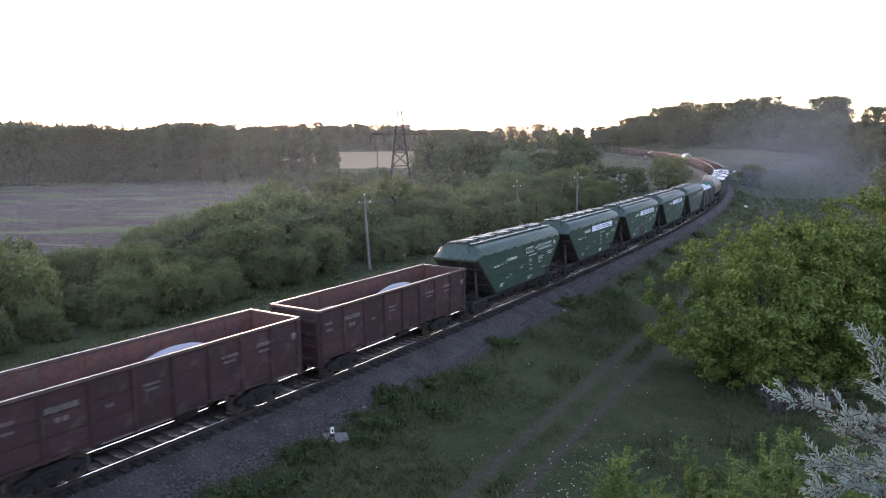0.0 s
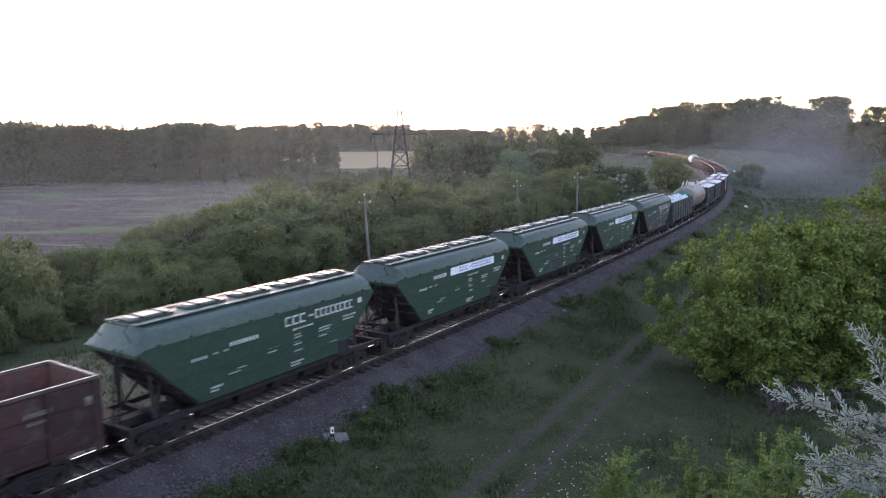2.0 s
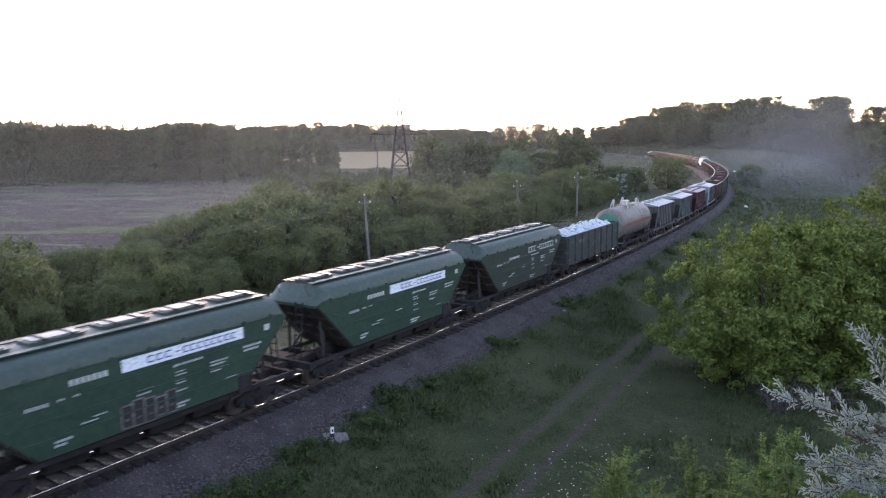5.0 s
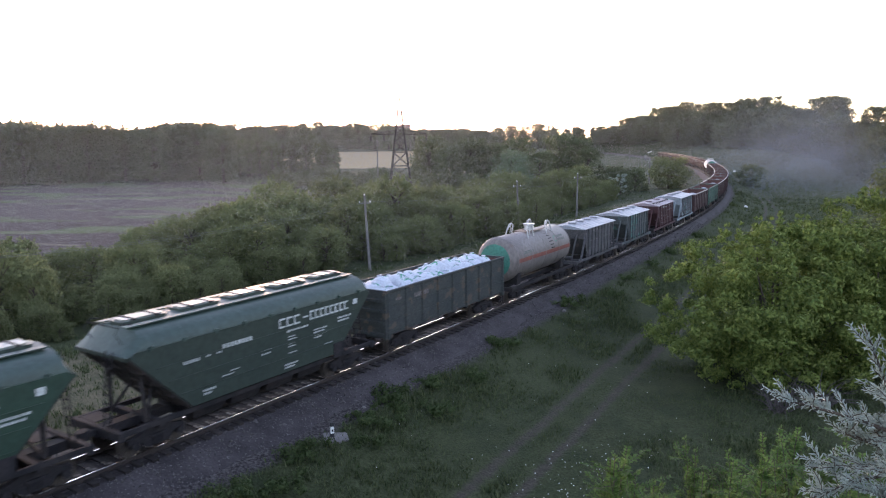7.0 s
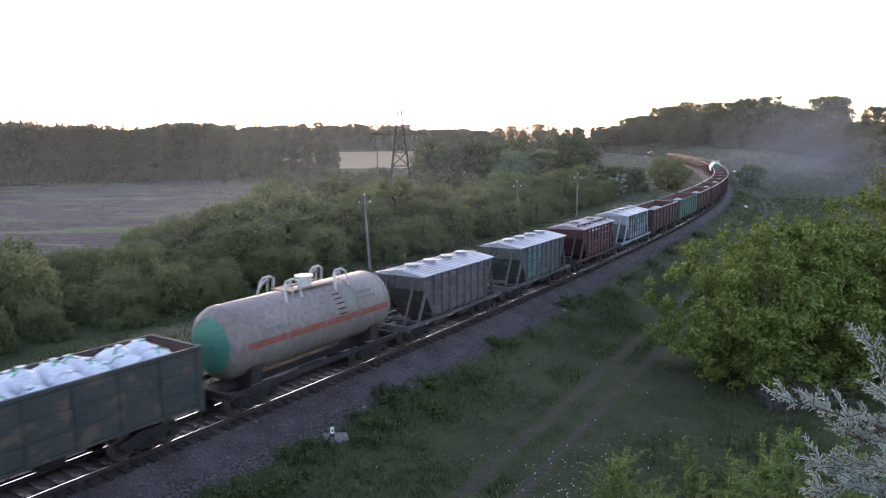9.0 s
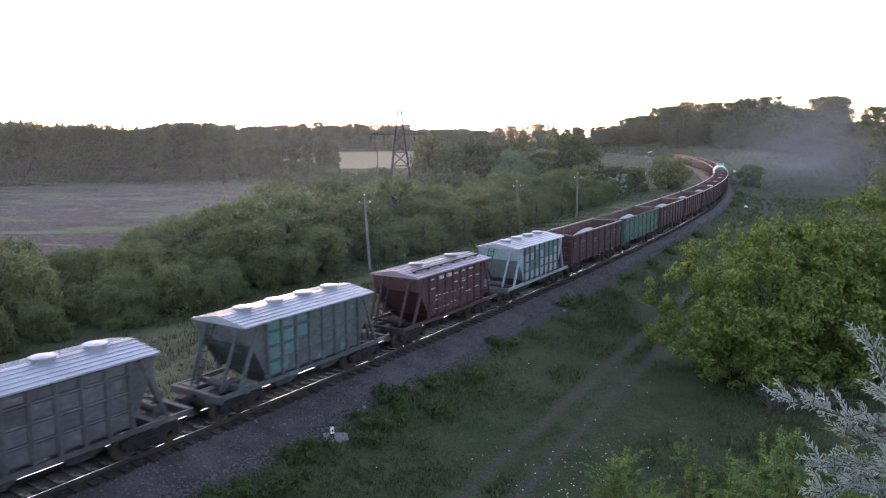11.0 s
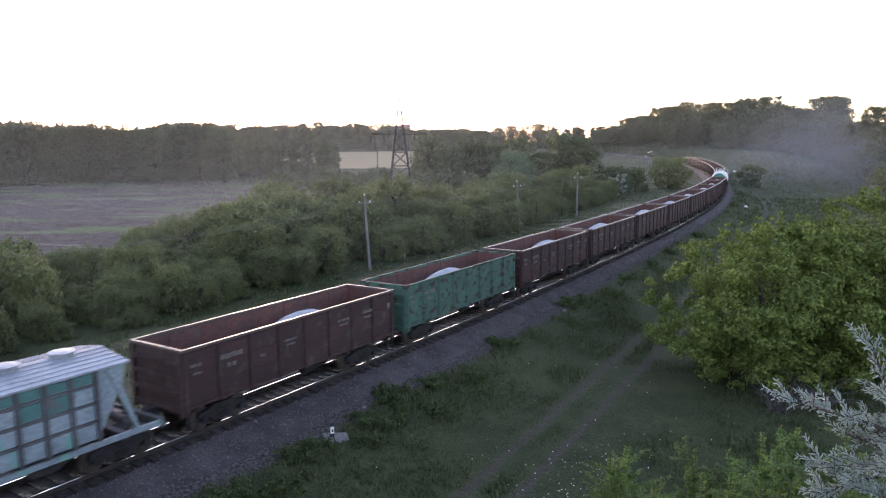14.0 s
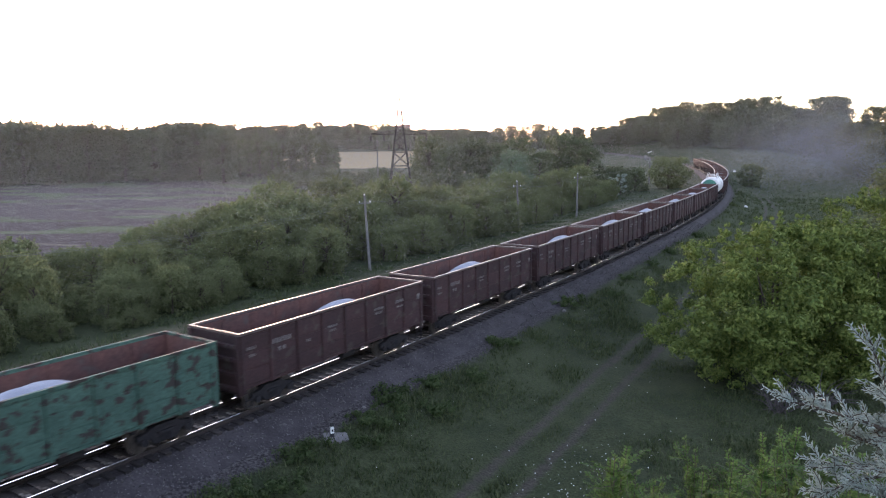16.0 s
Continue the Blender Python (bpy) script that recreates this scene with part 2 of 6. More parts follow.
    col = mix(band(plus(zone("rut"), noisy(1.6), 0.9), 0.85, 1.35), col, rut)
    col = mix(band(plus(zone("gravel"), noisy(1.1), 0.9), 0.75, 1.2), col, mix(band(tiny, 0.4, 0.62), (0.040, 0.035, 0.034, 1), (0.07, 0.064, 0.062, 1)))
    col = mix(1.0, col, mix(band(tiny, 0.3, 0.7), (0.62, 0.62, 0.62, 1), (1.35, 1.35, 1.35, 1)), "MULTIPLY")
    l.new(col, bs.inputs["Base Color"])
    bs.inputs["Roughness"].default_value, bs.inputs["Specular IOR Level"].default_value = 0.95, 0.1
    b = n.new("ShaderNodeBump")
    b.inputs["Strength"].default_value, b.inputs["Distance"].default_value = 0.8, 0.12
    l.new(tiny, b.inputs["Height"])
    l.new(b.outputs[0], bs.inputs["Normal"])
    return m


GROUND = ground_material()


# ---- mesh helpers ----
class Shape:
    """Collects plain pieces of one part."""

    def __init__(self):
        self.v, self.f = [], []

    def add(self, verts, faces):
        k = len(self.v)
        self.v += [tuple(p) for p in verts]
        self.f += [tuple(i + k for i in f) for f in faces]
        return self

    def box(self, x0, x1, y0, y1, z0, z1, m=None, chamfer=0.0):
        c = chamfer
        if c:
            ring = [(x0 + c, y0), (x1 - c, y0), (x1, y0 + c), (x1, y1 - c), (x1 - c, y1), (x0 + c, y1), (x0, y1 - c), (x0, y0 + c)]
            pts = [(x, y, z) for z in (z0, z1) for x, y in ring]
            faces = [tuple(range(7, -1, -1)), tuple(range(8, 16))] + [(i, (i + 1) % 8, 8 + (i + 1) % 8, 8 + i) for i in range(8)]
        else:
            pts = [(x, y, z) for x in (x0, x1) for y in (y0, y1) for z in (z0, z1)]
            faces = [(0, 1, 3, 2), (4, 6, 7, 5), (0, 4, 5, 1), (2, 3, 7, 6), (0, 2, 6, 4), (1, 5, 7, 3)]
        if m is not None:
            pts = [m @ Vector(p) for p in pts]
        return self.add(pts, faces)

    def bar(self, a, b, w, h=None):
        """A square bar from a to b."""
        a, b = Vector(a), Vector(b)
        d = b - a
        m = Matrix.Translation(a) @ d.to_track_quat("X", "Z").to_matrix().to_4x4()
        h = h or w
        return self.box(0, d.length, -w / 2, w / 2, -h / 2, h / 2, m)

    def tube(self, pts, radii, n=8, cap=True):
        pts = [Vector(p) for p in pts]
        if isinstance(radii, (int, float)):
            radii = [radii] * len(pts)
        rings = []
        for i, p in enumerate(pts):
            d = (pts[min(i + 1, len(pts) - 1)] - pts[max(i - 1, 0)]).normalized()
            q = d.to_track_quat("Z", "Y").to_matrix()
            rings.append([p + q @ Vector((math.cos(2 * math.pi * j / n) * radii[i], math.sin(2 * math.pi * j / n) * radii[i], 0)) for j in range(n)])
        faces = [(i * n + j, i * n + (j + 1) % n, (i + 1) * n + (j + 1) % n, (i + 1) * n + j) for i in range(len(pts) - 1) for j in range(n)]
        if cap:
            faces += [tuple(range(n - 1, -1, -1)), tuple((len(pts) - 1) * n + j for j in range(n))]
        return self.add([p for r in rings for p in r], faces)

    def loft(self, rings, closed=True, caps=True):
        n = len(rings[0])
        faces = []
        for i in range(len(rings) - 1):
            for j in range(n if closed else n - 1):
                faces.append((i * n + j, i * n + (j + 1) % n, (i + 1) * n + (j + 1) % n, (i + 1) * n + j))
        if caps:
            faces += [tuple(range(n - 1, -1, -1)), tuple((len(rings) - 1) * n + j for j in range(n))]
        return self.add([p for r in rings for p in r], faces)

    def plate(self, poly, thick):
        """A flat polygon given thickness along its normal."""
        p = [Vector(q) for q in poly]
        nrm = (p[1] - p[0]).cross(p[2] - p[0]).normalized() * thick
        n = len(p)
        return self.add(p + [q - nrm for q in p], [tuple(range(n)), tuple(range(2 * n - 1, n - 1, -1))] + [(i, i + n, (i + 1) % n + n, (i + 1) % n) for i in range(n)])

    def mesh(self, name, material, smooth=False):
        me = bpy.data.meshes.new(name)
        me.from_pydata(self.v, [], self.f)
        bm = bmesh.new()
        bm.from_mesh(me)
        bmesh.ops.recalc_face_normals(bm, faces=bm.faces)
        bm.to_mesh(me)
        bm.free()
        if smooth:
            me.shade_smooth()
            me.set_sharp_from_angle(angle=radians(40))
        me.materials.append(material)
        return me


def part(name, shape, material, parent, label="", at=None, smooth=False):
    me = shape if isinstance(shape, bpy.types.Mesh) else shape.mesh(name, material, smooth)
    ob = new(name, me)
    ob.parent = parent
    if at is not None:
        ob.matrix_basis = at
    return tagged(ob, label)


def thing(name, label, category, group="", at=None, kind=""):
    ob = new(name)
    ob.empty_display_size = 0.3
    if at is not None:
        ob.matrix_basis = at
    return tagged(ob, label, category, group, kind)


def fast_mesh(name, verts, faces, material, smooth=False):
    """A mesh from numpy arrays; all faces have the same number of corners."""
    me = bpy.data.meshes.new(name)
    n, k = faces.shape
    me.vertices.add(len(verts))
    me.vertices.foreach_set("co", np.ascontiguousarray(verts, np.float32).ravel())
    me.loops.add(n * k)
    me.loops.foreach_set("vertex_index", np.ascontiguousarray(faces, np.int32).ravel())
    me.polygons.add(n)
    me.polygons.foreach_set("loop_start", np.arange(0, n * k, k, dtype=np.int32))
    me.polygons.foreach_set("loop_total", np.full(n, k, np.int32))
    me.polygons.foreach_set("use_smooth", np.full(n, smooth))
    me.update(calc_edges=True)
    me.materials.append(material)
    return me


# ---- the line of the railway ----
KNOT_S = [-60, 0, 40, 80, 120, 160, 200, 240, 280, 320, 370, 420, 500]
KNOT_K = [-0.00171, -0.00171, -0.00068, -0.00122, -0.00175, -0.00176, -0.00124, -0.00087, -0.00142, -0.00054, -0.00164, -0.00226, -0.00234]
LINE_S = np.arange(-260.0, 700.0, 1.0)
_k = np.interp(LINE_S, KNOT_S, KNOT_K)
LINE_T = 0.595 + np.cumsum(_k) - np.sum(_k[LINE_S < 0])
LINE_X, LINE_Y = np.cumsum(np.sin(LINE_T)), np.cumsum(np.cos(LINE_T))
LINE_X, LINE_Y = LINE_X - LINE_X[260] - 14.917, LINE_Y - LINE_Y[260] + 20.0


def rise(s):
    return np.interp(s, [200, 300, 400, 500, 700], [0, 0.37, 1.07, 2.76, 5.0])


def on_line(s, off=0.0, z=0.0):
    """Point beside the railway: off metres to the right of its centre as one looks along it."""
    x, y, t = np.interp(s, LINE_S, LINE_X), np.interp(s, LINE_S, LINE_Y), np.interp(s, LINE_S, LINE_T)
    return Vector((float(x + off * np.cos(t)), float(y - off * np.sin(t)), float(z + rise(s))))


def heading(s):
    return float(np.interp(s, LINE_S, LINE_T))


def beside(x, y):
    """Station and signed offset of points from the railway."""
    s, d = np.empty(len(x)), np.empty(len(x))
    for i in range(0, len(x), 4000):
        a, b = x[i:i + 4000, None] - LINE_X[None, ::2], y[i:i + 4000, None] - LINE_Y[None, ::2]
        j = np.argmin(a * a + b * b, axis=1)
        r = np.arange(len(j))
        t = LINE_T[::2][j]
        s[i:i + 4000] = LINE_S[::2][j] + a[r, j] * np.sin(t) + b[r, j] * np.cos(t)
        d[i:i + 4000] = a[r, j] * np.cos(t) - b[r, j] * np.sin(t)
    return s, d


def step(v, lo, hi):
    q = np.clip((v - lo) / (hi - lo), 0, 1)
    return q * q * (3 - 2 * q)


WOOD_A = [0.0, 0.10, 0.151, 0.213, 0.29, 0.398, 0.47, 0.50, 0.51, 0.548, 0.65, 1.2]
WOOD_R = [640, 610, 590, 545, 520, 477, 430, 370, 310, 250, 190, 120]
WOOD_Z = [5, 6, 6, 6.5, 6.7, 5.1, 2.0, -1.2, -1.5, -1.8, -2, -2]


def land(x, y):
    """Height of the ground, and station and offset from the railway."""
    x, y = np.atleast_1d(np.asarray(x, float)), np.atleast_1d(np.asarray(y, float))
    s, d = beside(x, y)
    right = np.interp(d, [0, 2.2, 4.0, 7.5, 11, 20, 45, 120], [-0.62, -0.68, -1.0, -2.1, -2.6, -2.4, -2.2, -1.5])
    left = np.interp(-d, [0, 2.2, 4, 10, 20, 60, 150], [-0.62, -0.68, -0.9, -1.1, -1.4, -2.7, -3.0])
    r, a = np.hypot(x, y), np.arctan2(x, y)
    west = 0.9 * (1 - step(a, -0.33, -0.25))
    z = np.where(d > 0, right, left + west * step(-d, 60, 150)) + rise(s)
    far = -3.0 + 0.031 * np.clip(r - 300, 0, 1300) - 0.02 * np.clip(r - 1900, 0, 1500) + west
    wl = step(r, 220, 340) * (1 - step(a, 0.0, 0.12))
    z = z * (1 - wl) + far * wl
    we, ze = np.interp(a, WOOD_A, WOOD_R), np.interp(a, WOOD_A, WOOD_Z)
    hill = ze + np.clip(0.34 * (r - we), 0, 5 + 14 * step(a, 0.21, 0.33))
    wr = step(r, 0.55 * we, we) * step(a, 0.02, 0.14) * np.where(r < we, step(np.abs(d), 10, 40), 1.0)
    z = z * (1 - wr) + hill * wr
    own = 9.2 - 0.64 * np.clip(np.sqrt(0.5 * x * x + np.where(y > 0, y, 0) ** 2) - 1.2, 0, 60)
    own = np.where(y < 0, own - 0.02 * np.abs(y), own)
    z = np.maximum(z, own * step(np.abs(d), 3.5, 9) - 4 * (1 - step(np.abs(d), 3.5, 9)))
    return z, s, d


def rut_bend(s):
    """Sideways wander of the two wheel ruts in the meadow."""
    return 0.5 * np.sin(s / 17) + 0.9 * (1 - step(s, 8, 34))


def ground_z(x, y):
    return float(land([x], [y])[0][0])


# ---- ground: one sheet to the horizon ----
def build_ground():
    rings = [0.0, 0.0]
    r = 0.02
    while r < 4200:
        rings.append(r)
        r *= 3.0 if r < 0.5 else 1.02 if 14 < r < 140 else 1.035
    rings = np.array(rings[1:])
    ang = np.concatenate([np.arange(-40, 40, 0.25), np.arange(40, 320, 5.0)])
    ang = np.radians(ang)
    na, nr = len(ang), len(rings)
    x = (rings[:, None] * np.sin(ang)[None]).ravel()
    y = (rings[:, None] * np.cos(ang)[None]).ravel()
    z, s, d = land(x, y)
    rough = np.array([noise.noise((a * 0.25, b * 0.25, 0)) * 0.13 + noise.noise((a * 0.06, b * 0.06, 3)) * 0.25 for a, b in zip(x, y)])
    z = z + rough * step(np.abs(d), 2.5, 7) * (1 - step(np.hypot(x, y), 50, 110))
    verts = np.concatenate([np.stack([x, y, z], 1), [[0, 0, 9.2]]])
    i, j = np.meshgrid(np.arange(nr - 1), np.arange(na), indexing="ij")
    j2 = (j + 1) % na
    quads = np.stack([i * na + j, i * na + j2, (i + 1) * na + j2, (i + 1) * na + j], -1).reshape(-1, 4)[:, ::-1]
    me = fast_mesh("ground", verts, quads, GROUND, smooth=True)
    rr, aa = np.hypot(x, y), np.arctan2(x, y)
    zones = {
        "soil": step(-d, 44, 56) * (1 - step(rr, 262, 272)) * (1 - step(aa, -0.23, -0.19)) * step(rr, 60, 80),
        "wheat": step(rr, 352, 358) * (1 - step(rr, 520, 540)) * step(aa, -0.30, -0.28) * (1 - step(aa, -0.03, -0.02)),
        "rut": np.maximum(np.exp(-((d - 8.5 - rut_bend(s)) / 0.34) ** 2), np.exp(-((d - 10.2 - rut_bend(s)) / 0.34) ** 2)) * step(s, -15, 5),
        "gravel": (1 - step(np.abs(d), 3.0 - 0.7 * step(s, 25, 60), 4.6 - 1.2 * step(s, 25, 60))),
        "dry": step(-d, 3, 6) * (1 - step(-d, 15, 22)) * (1 - 0.8 * step(s, 110, 160)) + step(aa, 0.1, 0.2) * step(s, 150, 230) * 0.1,
    }
    for name, v in zones.items():
        a = me.attributes.new(name, "FLOAT", "POINT")
        a.data.foreach_set("value", np.append(v, 0).astype(np.float32))
    tagged(new("ground", me), "dusky green meadow with dirt ruts, ploughed field and stubble", "ground", kind="structure")


build_ground()


# ---- track ----
def sweep(profile, s0, s1, ds, closed):
    """A profile of (offset, height) carried along the railway."""
    sh = Shape()
    rings = []
    for s in np.arange(s0, s1 + ds / 2, ds):
        rings.append([on_line(s, o, z) for o, z in profile])
    return sh.loft(rings, closed, closed)


def build_track():
    bed, rings, s = Shape(), [], -120.0
    while s < 560:
        a, b = noise.noise((s * 0.3, 0, 0)) * 0.35 + noise.noise((s * 1.1, 4, 0)) * 0.15, noise.noise((s * 0.3, 9, 0)) * 0.3
        narrow = float(step(s, 25, 60))
        rings.append([on_line(s, o, z) for o, z in ((-3.7 + b, -0.97), (-2.9 + b, -0.62), (-1.7, -0.25), (-0.95, -0.215), (0, -0.20), (0.95, -0.215), (1.5, -0.275), (2.45 - 0.35 * narrow + 0.5 * a, -0.56 + 0.1 * narrow), (3.1 - 0.75 * narrow + a, -0.93 + 0.13 * narrow))])
        s += 1.0 if s < 120 else 4.0
    bed.loft(rings, False, False)
    # Darker strip along the middle of the bed.
    middle_bed = Shape().loft([[on_line(q, o + 0.1 * noise.noise((q * 0.7, o, 0)), z) for o, z in ((-1.15, -0.222), (-0.6, -0.203), (0, -0.192), (0.6, -0.203), (1.1, -0.225), (1.3, -0.243))] for q in np.arange(-120, 300, 1.0)], False, False)
    tagged(new("stained_ballast", middle_bed.mesh("stained_ballast", BED_DARK, True)), "darker ballast between the rails", "ballast", kind="structure")
    me = bed.mesh("ballast", BALLAST, True)
    tagged(new("ballast", me), "grey crushed stone ballast bed under the rails", "ballast", kind="structure")
    rail_profile = [(-0.07, -0.18), (0.07, -0.18), (0.07, -0.16), (0.012, -0.14), (0.012, -0.045), (0.036, -0.035), (0.036, -0.004), (-0.036, -0.004), (-0.036, -0.035), (-0.012, -0.045), (-0.012, -0.14), (-0.07, -0.16)]
    track = thing("railway_track", "single line of steel rails on weathered sleepers", "railway track", kind="structure")
    for side in (0.795, -0.795):
        rail = part("rail", sweep([(side + o, z) for o, z in rail_profile], -120, 560, 3, True), RAIL_RUST, track)
        part("rail_head", sweep([(side - 0.025, -0.004), (side - 0.021, 0.001), (side + 0.021, 0.001), (side + 0.025, -0.004)], -120, 560, 3, True), RAIL_TOP, rail, "polished running surface")
    rnd = random.Random(4)
    one = Shape().box(-0.125, 0.125, -1.36, 1.36, -0.36, -0.165, chamfer=0.02).box(-0.16, 0.16, -0.95, -0.64, -0.165, -0.15).box(-0.16, 0.16, 0.64, 0.95, -0.165, -0.15)
    sleeper_mesh = one.mesh("sleeper", SLEEPER)
    s, k = -25.0, 0
    rest = Shape()
    while s < 300:
        p = on_line(s, rnd.uniform(-0.05, 0.05), rnd.uniform(-0.02, 0.01))
        m = Matrix.Translation(p) @ pose(0, 0, 0, 0, 0, 90 - math.degrees(heading(s)) + rnd.uniform(-1, 1))
        if k < 290:
            part("sleeper", sleeper_mesh, SLEEPER, track, at=m)
        else:
            rest.box(-0.125, 0.125, -1.36, 1.36, -0.36, -0.165, m)
        s += 0.56
        k += 1
    part("far_sleepers", rest, SLEEPER, track)["kind"] = "stuff"


build_track()


def build_stones():
    rng = np.random.default_rng(5)
    n = 15000
    s, d = rng.uniform(-12, 95, n), rng.uniform(-3.3, 3.9, n)
    x, y, t = np.interp(s, LINE_S, LINE_X), np.interp(s, LINE_S, LINE_Y), np.interp(s, LINE_S, LINE_T)
    x, y = x + d * np.cos(t), y - d * np.sin(t)
    z = np.interp(d, [-3.7, -2.9, -1.7, 1.55, 2.45, 3.1, 4.5], [-0.95, -0.62, -0.24, -0.27, -0.56, -0.9, -1.15])
    octa = np.array([(1, 0, 0), (-1, 0, 0), (0, 1, 0), (0, -1, 0), (0, 0, 1), (0, 0, -1)], float)
    tri = np.array([(0, 2, 4), (2, 1, 4), (1, 3, 4), (3, 0, 4), (2, 0, 5), (1, 2, 5), (3, 1, 5), (0, 3, 5)])
    size = rng.uniform(0.022, 0.058, n) * np.where(rng.random(n) < 0.03, 1.9, 1.0)
    v = octa[None] * (size[:, None, None] * rng.uniform(0.6, 1.4, (n, 6, 1))) + rng.normal(0, 0.006, (n, 6, 3)) + np.stack([x, y, z + 0.012], 1)[:, None]
    f = (tri[None] + (np.arange(n) * 6)[:, None, None]).reshape(-1, 3)
    tagged(new("ballast_stones", fast_mesh("ballast_stones", v.reshape(-1, 3), f, STONE)), "loose grey crushed stones on the track bed", "gravel", kind="stuff")


build_stones()


# ---- plants ----
def leaf_cloud(centres, radii, count, size, rng, flat=0.75, slim=0.55, shell=0.6, order=1.15):
    """Leaf blades, each a folded rhombus, scattered in the outer part of clumps."""
    centres, radii = np.asarray(centres, float), np.asarray(radii, float)
    w = radii ** 2
    pick = rng.choice(len(centres), count, p=w / w.sum())
    u = rng.normal(size=(count, 3))
    u /= np.linalg.norm(u, axis=1)[:, None]
    rad = radii[pick] * (shell + (1 - shell) * rng.random(count)) * rng.uniform(0.75, 1.18, count)
    p = centres[pick] + u * rad[:, None] * np.array([1, 1, flat])
    nrm = u * order + rng.normal(0, 0.6, (count, 3)) + np.array([0, 0, 0.35])
    nrm /= np.linalg.norm(nrm, axis=1)[:, None]
    a = np.cross(nrm, rng.normal(size=(count, 3)))
    a /= np.linalg.norm(a, axis=1)[:, None]
    b = np.cross(nrm, a)
    sz = size * rng.uniform(0.6, 1.35, count)[:, None]
    v = np.stack([p - a * sz * 0.5, p + b * sz * slim * 0.5 - nrm * sz * 0.12, p + a * sz * 0.5 - nrm * sz * 0.1, p - b * sz * slim * 0.5 - nrm * sz * 0.12], 1)
    f = np.arange(count * 4).reshape(-1, 4)
    return v.reshape(-1, 3), f


def tree_shape(rng, height, spread, crown_low, clumps, lean=0.0):
    """Trunk with limbs, and the clumps at the limbs' ends that carry leaves."""
    wood = Shape()
    top = Vector((rng.uniform(-0.4, 0.4) + lean, rng.uniform(-0.4, 0.4), height * 0.8))
    base_r = 0.028 * height
    mid = top * 0.5 + Vector((rng.uniform(-0.3, 0.3), rng.uniform(-0.3, 0.3), 0))
    wood.tube([(0, 0, -0.4), tuple(mid * 0.5), tuple(mid), tuple(top)], [base_r * 1.25, base_r, base_r * 0.7, base_r * 0.2], 7)
    cs, rs = [], []
    for i in range(clumps):
        q = (i + 0.5) / clumps
        hz = crown_low + (1 - crown_low) * q
        girth = math.sin(math.pi * min(1, 0.22 + 0.62 * (q ** 0.9))) ** 0.7
        ang = i * 2.399 + rng.uniform(-0.5, 0.5)
        out = spread * girth * rng.uniform(0.35, 1.0)
        c = np.array([math.cos(ang) * out + top.x * q, math.sin(ang) * out + top.y * q, hz * height + rng.uniform(-0.05, 0.05) * height])
        rr = spread * rng.uniform(0.26, 0.46) * (0.65 + 0.35 * girth)
        c[2] = min(c[2], height - rr * 0.6)
        cs.append(c)
        rs.append(rr)
        if i % 2 == 0:
            k = 0.25 + 0.6 * q
            st = top * k
            wood.tube([tuple(st), tuple((st + Vector(c)) / 2 + Vector((0, 0, 0.08 * height * 0.3))), tuple(c)], [base_r * 0.4, base_r * 0.22, base_r * 0.06], 5)
    return wood, cs, rs


def make_tree(name, label, category, group, seed, height, spread, crown_low, clumps, leaves, leaf, leaf_mat, slim=0.6, at=None, shell=0.55, order=1.15, tips=0):
    rng = np.random.default_rng(seed)
    wood, cs, rs = tree_shape(rng, height, spread, crown_low, clumps)
    top = thing(name, label, category, group, at)
    part("trunk", wood, BARK, top)
    for _ in range(tips):
        a, q = rng.uniform(0, 6.28), rng.uniform(0.1, 0.9)
        for j in range(3):
            cs.append(np.array([math.cos(a) * q * spread, math.sin(a) * q * spread, height * (0.98 - 0.45 * q * q) + j * 0.05 * height]))
            rs.append(spread * (0.13 - 0.03 * j))
    v, f = leaf_cloud(cs, rs, leaves, leaf, rng, slim=slim, shell=shell, order=order)
    part("crown", fast_mesh("crown", v, f, leaf_mat), leaf_mat, top)
    return top


def stand(x, y, turn=0.0, scale=1.0, tall=1.0, sink=0.1):
    return Matrix.Translation((x, y, ground_z(x, y) - sink)) @ pose(0, 0, 0, 0, 0, turn) @ Matrix.Diagonal((scale, scale, scale * tall, 1))


POLES = [(-7.09, 69.59), (10.9, 103.9), (21.8, 118.1)]


